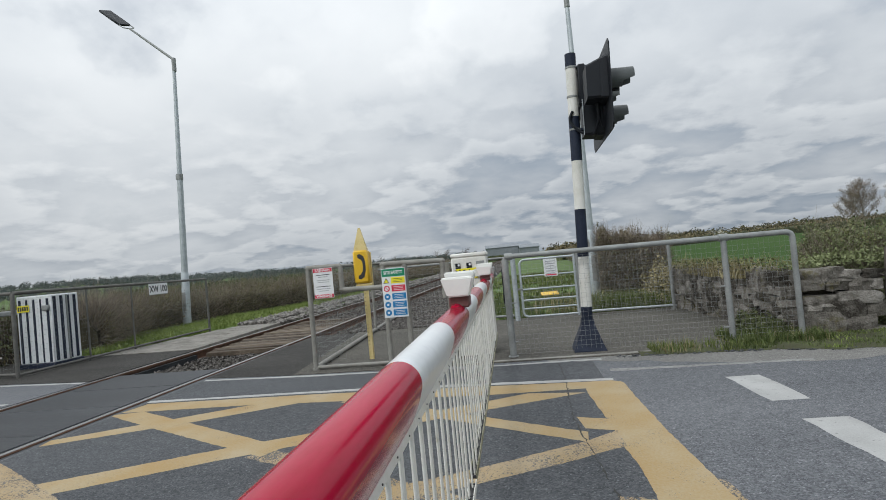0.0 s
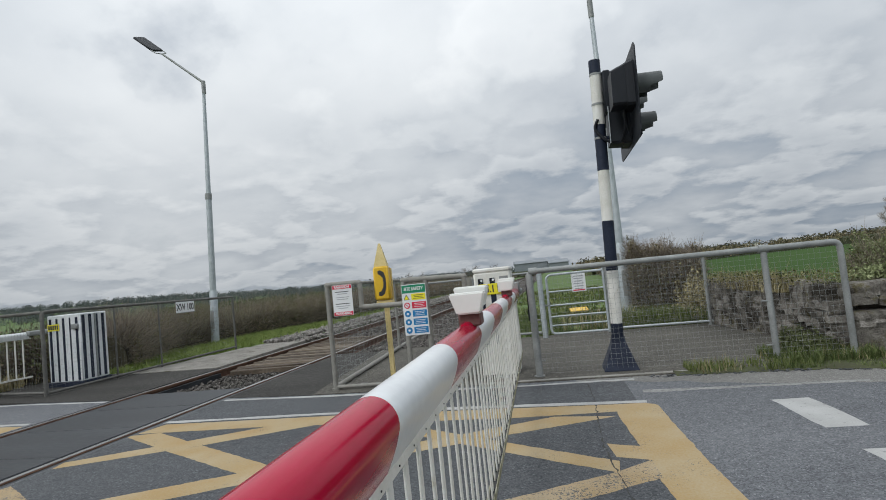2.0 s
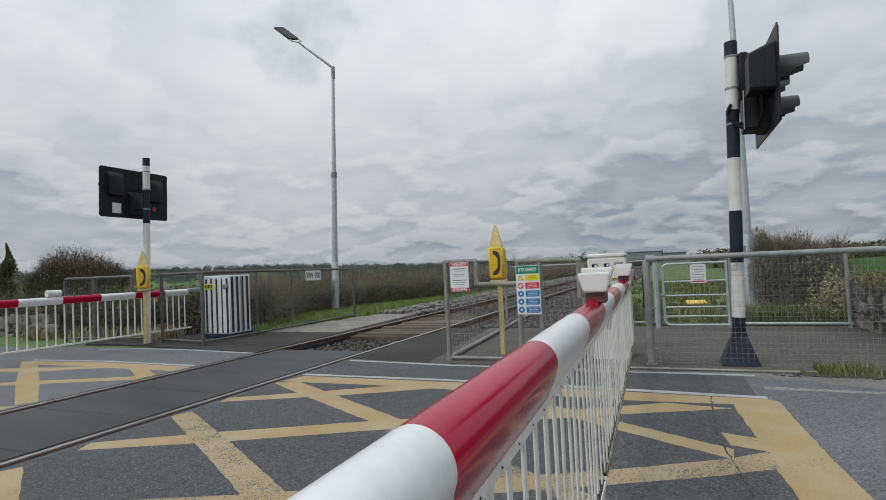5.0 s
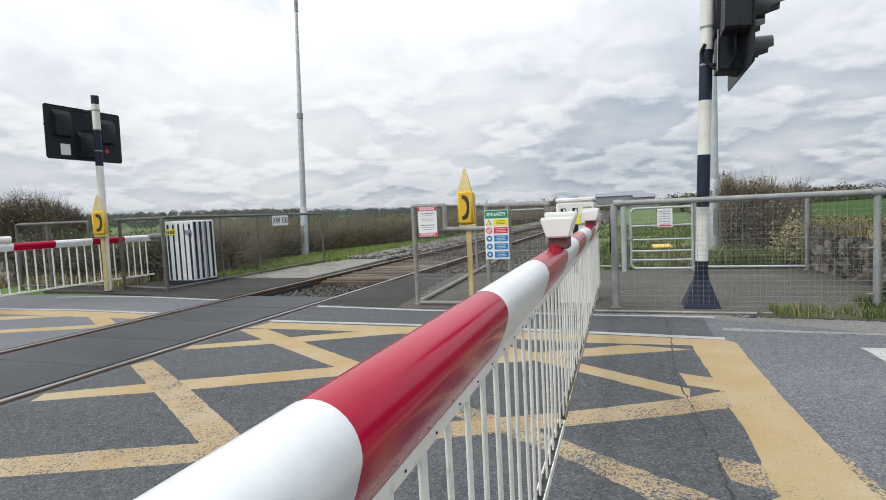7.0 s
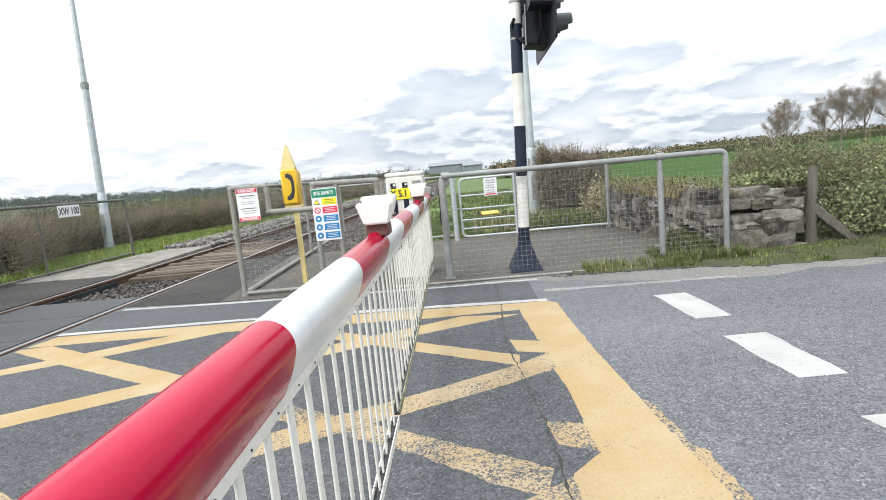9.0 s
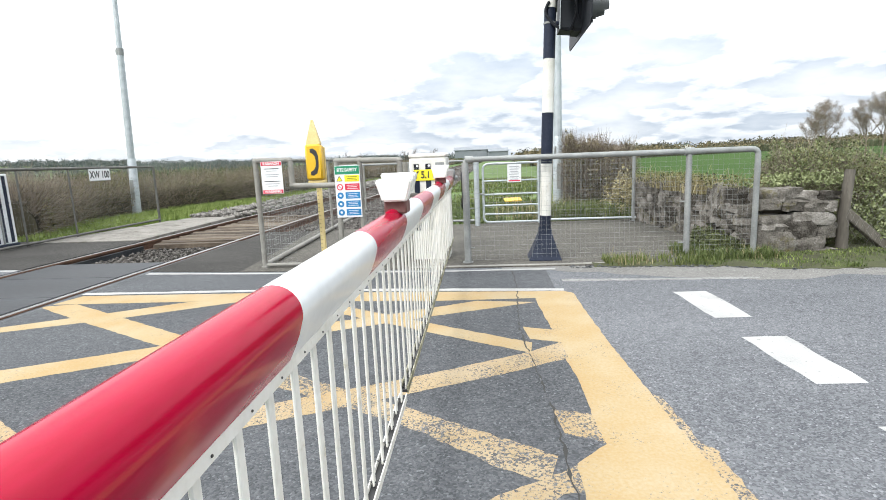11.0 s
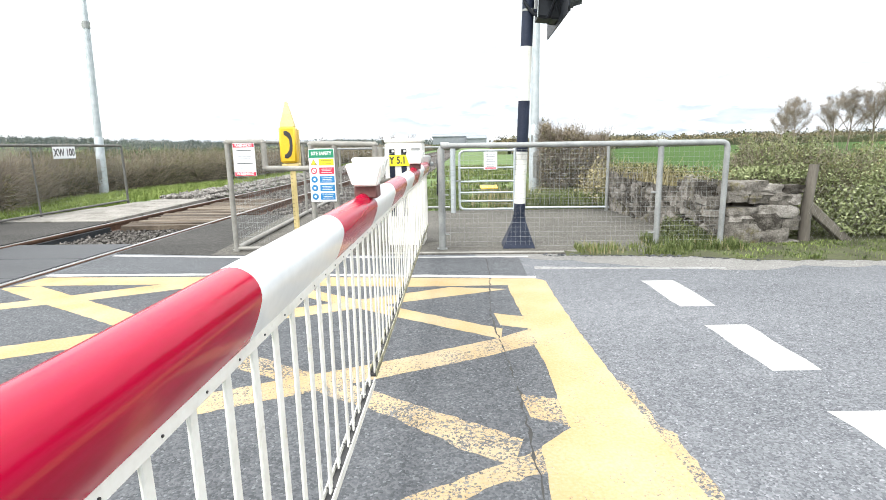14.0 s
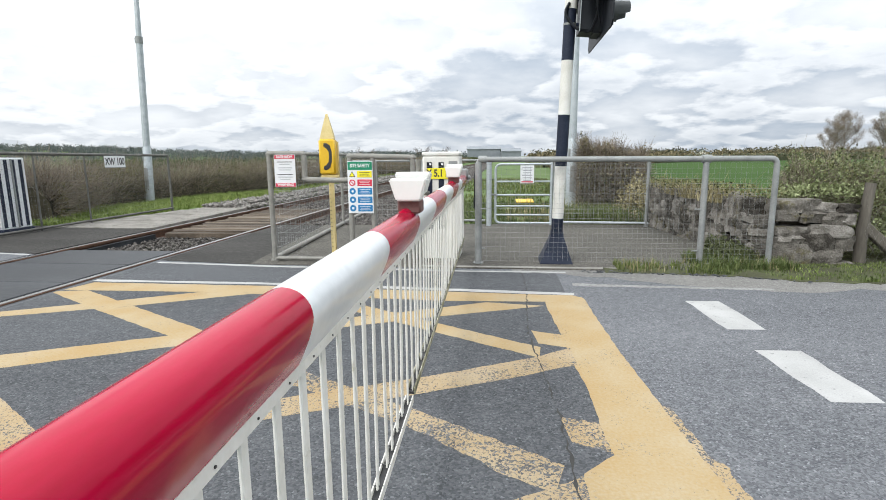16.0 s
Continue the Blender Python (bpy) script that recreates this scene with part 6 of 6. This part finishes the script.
    return h


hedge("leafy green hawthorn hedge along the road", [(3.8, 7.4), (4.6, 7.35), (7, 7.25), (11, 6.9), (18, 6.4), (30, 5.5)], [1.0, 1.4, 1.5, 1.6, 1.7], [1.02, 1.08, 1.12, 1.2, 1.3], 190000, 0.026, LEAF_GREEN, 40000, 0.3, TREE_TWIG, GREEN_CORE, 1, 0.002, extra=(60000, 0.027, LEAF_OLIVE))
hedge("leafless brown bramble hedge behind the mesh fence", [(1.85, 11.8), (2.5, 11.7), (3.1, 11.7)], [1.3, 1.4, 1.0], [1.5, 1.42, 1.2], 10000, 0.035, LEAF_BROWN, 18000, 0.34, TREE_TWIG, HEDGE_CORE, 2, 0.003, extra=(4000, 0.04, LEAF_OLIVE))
hedge("brown hedge running back along the field edge", [(2.5, 12.6), (3.2, 20), (4.2, 32), (6, 60)], [1.2, 1.4, 1.6, 2], [1.2, 1.1, 1.2, 1.4], 5200, 0.07, LEAF_BROWN, 4200, 0.34, TWIG, LEAF_DARK, 3, 0.005)
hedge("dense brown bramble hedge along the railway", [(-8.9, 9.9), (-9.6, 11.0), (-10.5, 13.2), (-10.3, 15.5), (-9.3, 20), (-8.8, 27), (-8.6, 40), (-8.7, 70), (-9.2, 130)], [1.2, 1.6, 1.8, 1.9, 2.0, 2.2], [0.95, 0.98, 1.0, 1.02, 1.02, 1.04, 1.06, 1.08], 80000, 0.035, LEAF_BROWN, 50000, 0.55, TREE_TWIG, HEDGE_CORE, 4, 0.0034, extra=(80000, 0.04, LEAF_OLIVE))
# the dark soil colour serves as painted shade inside this scrub
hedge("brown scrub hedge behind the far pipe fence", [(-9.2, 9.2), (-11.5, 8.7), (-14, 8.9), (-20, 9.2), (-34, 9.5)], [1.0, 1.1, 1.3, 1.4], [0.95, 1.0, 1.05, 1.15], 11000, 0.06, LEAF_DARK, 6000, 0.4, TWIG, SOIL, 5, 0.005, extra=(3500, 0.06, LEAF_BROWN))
hedge("far dark hedge across the fields", [(-60, 70), (-30, 95), (-12, 120), (-3, 150)], [3, 3], [1.25, 1.3, 1.2], 9000, 0.3, LEAF_DARK, 0, 0.5, TWIG, LEAF_DARK, 6)
hedge("far field hedge behind the green field", [(4, 64), (14, 80), (34, 110), (70, 135), (120, 150)], [3, 3], [1.6, 1.9, 2.4, 2.6], 9000, 0.3, LEAF_BROWN, 0, 0.5, TWIG, LEAF_DARK, 7)


# ---- trees ----
def tree(at, h, spread, seed, label, mat=TWIG, leaves=0, leaf_mat=LEAF_BROWN, levels=3, thick=0.016):
    t = thing("tree", label, "tree", at=at)
    r = random.Random(seed)
    limbs, tips = [], []

    def grow(p, d, ln, rad, lv):
        pts = [p]
        for _ in range(3):
            d = (d + Vector((r.uniform(-1, 1), r.uniform(-1, 1), r.uniform(-0.2, 0.5))) * 0.13).normalized()
            pts.append(pts[-1] + d * ln / 3)
        limbs.append((pts, rad, lv))
        if lv == 0:
            tips.extend(pts[1:])
            return
        n = {3: 13, 2: 7, 1: 5}[lv]
        for i in range(n):
            f = (0.22 if lv == levels else 0.25) + 0.75 * (i + r.random()) / n
            k = min(2, int(f * 3))
            q = pts[k].lerp(pts[k + 1], f * 3 - k)
            a = r.uniform(0, math.tau)
            side = Vector((math.cos(a), math.sin(a), 0.35))
            nd = (d * (1.0 - spread * 0.4) + side * spread * 1.3).normalized()
            grow(q, nd, ln * (0.62 - 0.3 * f) * r.uniform(0.75, 1.15) + 0.01 * h, rad * (0.55 - 0.2 * f), lv - 1)

    grow(Vector((0, 0, -0.1)), Vector((r.uniform(-0.06, 0.06), 0, 1)).normalized(), h * 0.9, h * thick, levels)
    trunk, crown = Shape(), Shape()
    for pts, r0, lv in limbs:
        r0 = max(r0, h * 0.0008)
        (trunk if lv == levels else crown).tube(pts, [r0, r0 * 0.8, r0 * 0.55, r0 * 0.3], 6 if lv >= levels - 1 else 3, False)
    part("trunk", trunk, mat, t)
    part("crown", crown, mat, t, "bare branches and fine twigs")
    if leaves:
        c = np.array([tuple(p) for p in tips])
        c = c[NR.randint(0, len(c), leaves)] + NR.normal(size=(leaves, 3)) * h * 0.012
        d = unit(NR.normal(size=(leaves, 3)) + (0, 0, 0.5)) * h * NR.uniform(0.03, 0.09, (leaves, 1))
        ob = new("fine_twig_spray", stem_mesh("fine_twig_spray", c, c + d, h * 0.0006, mat))
        ob.parent = t
    return t


for k, (x, y, h) in enumerate(((29, 52, 4.6), (31.5, 54, 5.6), (33.2, 51, 5.2), (35.8, 53, 6.2), (37.4, 52, 6.6), (40.5, 53, 6.6), (43.5, 50, 6.0), (47, 52, 7), (52, 51, 6.5))):
    tree((x, y, 0), h * 0.8, 0.62, 40 + k, "bare leafless field tree with fine twigs", mat=TREE_TWIG, leaves=9000, thick=0.015)
tree((11.5, 92, 0), 4.2, 0.6, 60, "small bare tree by the railway", leaves=3000)
hedge("wide rounded leafless brown bush by the roadside", [(-37.6, 22), (-34.5, 22), (-30.6, 22)], [2.2, 3.2, 2.2], [1.7, 2.9, 3.2, 2.7, 1.8], 5000, 0.11, LEAF_BROWN, 9000, 0.8, TWIG, LEAF_DARK, 8, 0.008, tilt=0.9)
hedge("tall brown roadside scrub with bare twigs", [(-56, 23), (-48, 22.5), (-42.2, 22)], [2.4, 3.0, 2.2], [2.2, 2.6, 2.5, 2.2], 6000, 0.11, LEAF_BROWN, 7000, 0.8, TWIG, LEAF_DARK, 9, 0.008, tilt=0.9)


def conifer(at, h, label):
    """A dark fir: trunk and drooping whorls of needles with a ragged outline."""
    t = thing("tree", label, "tree", at=at)
    part("trunk", Shape().tube([(0, 0, -0.1), (0.02, 0, h * 0.5), (0, 0, h * 0.97)], [h * 0.025, h * 0.015, h * 0.003], 8), TWIG, t)
    n = 9000
    f = NR.rand(n) ** 0.8
    bough = NR.randint(0, 60, n)
    a = bough * 2.4 + NR.normal(size=n) * 0.2
    f = np.clip(0.35 * f + 0.65 * ((bough * 0.618) % 1.0) ** 0.8 + NR.normal(size=n) * 0.02, 0, 1)
    rad = h * 0.36 * (1.02 - f) * (0.75 + 0.35 * np.sin(bough * 1.7)) * NR.rand(n) ** 0.55
    c = np.stack([np.cos(a) * rad, np.sin(a) * rad, h * (0.06 + 0.92 * f) - rad * 0.15 + NR.normal(size=n) * h * 0.018], 1)
    ob = new("crown", leaf_mesh("crown", c, h * 0.03, LEAF_DARK))
    ob.parent = t
    return t


conifer((-40.6, 21.6, 0), 4.3, "dark green fir tree among the roadside scrub")
for k, (x, y, h) in enumerate(((-16, 60, 3.6), (-12.5, 66, 3.4), (-10.5, 74, 4.2), (-14, 90, 4.5), (-19, 80, 4.0), (-9, 88, 4.6))):
    tree((x, y, 0), h * 0.6, 0.75, 90 + k, "small bare shrub tree beyond the hedge", leaves=1500, thick=0.014)

# far woods on the horizon
def woods(label, count, pick, size, mat):
    """Many far crowns, each a ragged heap of small clumps."""
    r2 = random.Random(count)
    spots = np.array([(*pick(r2), r2.uniform(*size)) for _ in range(count)])
    k = 110
    d = unit(NR.normal(size=(count, k, 3)).reshape(-1, 3)).reshape(count, k, 3) * NR.uniform(0.45, 1.1, (count, k, 1)) * (1.25, 1.0, 1.0)
    c = spots[:, None, :3] + d * spots[:, None, 3:] + np.stack([np.zeros(count), np.zeros(count), spots[:, 3] * 0.7], 1)[:, None, :]
    ob = new("woodland", leaf_mesh("woodland", c.reshape(-1, 3), np.repeat(spots[:, 3] * 0.3, k), mat))
    return tagged(ob, label, "woodland", "", "stuff")


def pick_left(q):
    a = radians(q.uniform(-66, -4))
    d = q.uniform(270, 620)
    x, y = math.sin(a) * d, math.cos(a) * d
    return x, y, ground_z(x, y)


def pick_right(q):
    x = q.uniform(10, 230)
    y = 150 + q.uniform(-6, 30) + 0.05 * x
    return x, y, ground_z(x, y)


woods("dark woodland and hedgerows on far low hills, haze painted into the colour", 1700, pick_left, (1.2, 3.0), FAR_WOOD_HAZED)
woods("line of mixed woodland behind the green field", 1000, pick_right, (0.8, 2.2), NEAR_WOOD)


# ---- far buildings ----
def shed(name, label, at, rz, w, d, eave, ridge, wall_mat, roof_mat, windows=0):
    t = thing(name, label, "building", at=at, rz=rz)
    part("wall", Shape().box((0, 0, eave / 2), (w, d, eave)).add([(-w / 2, -d / 2, eave), (-w / 2, d / 2, eave), (-w / 2, 0, ridge), (w / 2, -d / 2, eave), (w / 2, d / 2, eave), (w / 2, 0, ridge)], [(0, 2, 1), (3, 4, 5)]), wall_mat, t, smooth=False)
    for sg in (-1, 1):
        part("roof", Shape().add([(-w / 2 - 0.3, sg * (d / 2 + 0.3), eave - 0.1), (w / 2 + 0.3, sg * (d / 2 + 0.3), eave - 0.1), (w / 2 + 0.3, 0, ridge + 0.12), (-w / 2 - 0.3, 0, ridge + 0.12), (-w / 2 - 0.3, sg * (d / 2 + 0.3), eave + 0.1), (w / 2 + 0.3, sg * (d / 2 + 0.3), eave + 0.1), (w / 2 + 0.3, 0, ridge + 0.3), (-w / 2 - 0.3, 0, ridge + 0.3)], [(0, 1, 2, 3), (4, 7, 6, 5), (0, 4, 5, 1), (1, 5, 6, 2), (2, 6, 7, 3), (3, 7, 4, 0)]), roof_mat, t, smooth=False)
    for k in range(windows):
        part("window", Shape().box((-w / 2 + w * (k + 1) / (windows + 1), -d / 2 - 0.02, eave * 0.55), (0.9, 0.08, 1.1)), INK, t, smooth=False)
    return t


shed("farm_shed", "long grey metal-clad farm shed far along the line", (-7.5, 215, 0), 4, 13, 12, 4.4, 5.4, GREY_SHED, GREY_SHED)
shed("farm_shed", "grey lean farm shed beside the line", (3, 205, 0), 4, 7, 8, 3.4, 4.4, GREY_SHED, GREY_SHED)
shed("farmhouse", "small white farmhouse with a grey roof across the field", (51.5, 146, -0.4), 62, 4, 3, 2.2, 3.1, WHITE_PAINT, GREY_SHED, 2)


# ---- grasses ----
def grass(label, n, box, height, mat, width=0.006, lean=0.9, zf=None, name="grass", near=None):
    x0, x1, y0, y1 = box
    m = max(6, n // 45)
    k = NR.randint(0, m, n)
    spread = 0.35 * math.sqrt((x1 - x0) * (y1 - y0) / m)
    x = np.clip(NR.uniform(x0, x1, m)[k] + NR.normal(size=n) * spread, x0, x1)
    y = np.clip(NR.uniform(y0, y1, m)[k] + NR.normal(size=n) * spread, y0, y1)
    if near:
        y = np.array([near(a) for a in x]) + (y - y0) / (y1 - y0) * (y1 - np.array([near(a) for a in x]))
    z = np.array([ground_z(a, b) for a, b in zip(x, y)]) if zf is None else np.full(n, zf)
    ob = new(name, blade_mesh(name, np.stack([x, y, z], 1), height, mat, lean, width))
    return tagged(ob, label, "grass", "", "stuff")


def verge_near(x):
    return road_far(x) + 0.03


grass("short green verge grass along the road edge", 15000, (2.3, 9, 5.6, 6.55), 0.04, VERGE_BLADE, 0.004, zf=0.01, near=verge_near)
grass("bright green verge grass before the stone wall", 3000, (3.0, 9, 5.7, 6.5), 0.04, BLADE_BRIGHT, 0.004, zf=0.01, near=verge_near)
grass("green verge grass farther along the road", 7000, (9, 26, 5.2, 6.6), 0.14, BLADE, 0.009)
grass("tufts of grass at the kerb under the fence", 900, (1.5, 2.6, 5.95, 6.35), 0.08, BLADE, 0.004, zf=0.005)
grass("tufts of grass at the foot of the fence", 3600, (2.35, 3.25, 6.1, 6.85), 0.11, VERGE_BLADE, 0.004, zf=0.0)
grass("dry grass tufts at the foot of the fence", 220, (1.6, 3.2, 6.0, 6.5), 0.13, DRYGRASS, 0.003, zf=0.0)
grass("long bright green grass behind the field gate", 22000, (-1.2, 3.0, 9.95, 14.5), 0.10, VERGE_BLADE, 0.006)
grass("tall green grass before the bramble hedge", 5000, (1.2, 2.75, 9.9, 11.2), 0.3, BLADE, 0.006)
grass("tall dry grass behind the field gate", 350, (0.4, 2.8, 10.2, 12.5), 0.38, DRYGRASS, 0.005)
grass("green grass between the track and the field edge", 8000, (-1.3, 2.6, 14.5, 30), 0.12, BLADE, 0.016)
grass("bright green grass strip beside the railway", 34000, (-9.8, -7.55, 9.4, 20), 0.12, BLADE_BRIGHT, 0.005)
grass("green grass strip farther along the railway", 16000, (-8.6, -6.9, 13.3, 40), 0.13, BLADE_BRIGHT, 0.009)
grass("rough grass behind the far fence", 4000, (-14, -9.3, 7.7, 9.4), 0.26, DRYGRASS, 0.01)


def mound(name, label, centre, radii, n, size, mat):
    """A low heap of leaves with an uneven top."""
    d = unit(NR.normal(size=(n, 3))) * NR.uniform(0.3, 1.0, (n, 1)) ** 0.5
    d[:, 2] = np.abs(d[:, 2])
    d *= 1 + 0.25 * np.sin(d[:, :1] * 9) * np.sin(d[:, 1:2] * 7)
    ob = new(name, leaf_mesh(name, np.array(centre) + d * np.array(radii), size, mat))
    return tagged(ob, label, "weeds", "", "stuff")


mound("weeds", "green nettles and weeds at the foot of the wall", (2.86, 6.72, 0.0), (0.36, 0.3, 0.22), 2200, 0.028, LEAF_DARK)
mound("weeds", "darker ivy and weeds at the foot of the wall", (2.98, 7.2, 0.0), (0.2, 0.5, 0.22), 1800, 0.034, LEAF_DARK)
mound("weeds", "loose bramble leaves hanging over the wall top", (3.85, 6.95, 0.72), (0.55, 0.3, 0.16), 1500, 0.034, LEAF_GREEN)
mound("weeds", "brambles spilling over the chain-link by the post", (5.0, 6.75, 0.1), (0.75, 0.28, 0.75), 6000, 0.034, LEAF_GREEN)
mound("weeds", "heap of pale dead brambles beside the old wall", (2.75, 10.5, 0.0), (0.45, 0.4, 0.82), 3000, 0.045, DRYGRASS)
grass("pale dry grass growing on top of the old wall", 1500, (2.8, 3.1, 7.4, 9.9), 0.2, DRYGRASS, 0.004, zf=0.6)
n = 150
ax = NR.uniform(1.1, 3.4, n)
v = np.stack([ax, np.array([road_far(a) for a in ax]) + NR.uniform(-0.05, 0.06, n), NR.uniform(0.0, 0.008, n)], 1)[:, None, :] + (corner[None] + NR.uniform(-0.5, 0.5, (n, 6, 3))) * NR.uniform(0.006, 0.022, n)[:, None, None] * (1.4, 1, 0.6)
ob = new("rubble", raw_mesh("rubble", v.reshape(-1, 3), ((np.arange(n) * 6)[:, None, None] + tri[None]).reshape(-1, 3), ASPHALT_PATCH))
tagged(ob, "dark crumbs of broken asphalt along the road edge", "rubble", "", "stuff")
ys = thing("yellow_board", "yellow board lying in the grass", "board", at=(0.82, 13.6, 0.1), rz=8)
part("board", Shape().box((0, 0, 0.03), (0.42, 0.22, 0.03), bev=0.006, rot=Matrix.Rotation(radians(16), 3, "X")), YELLOW, ys)
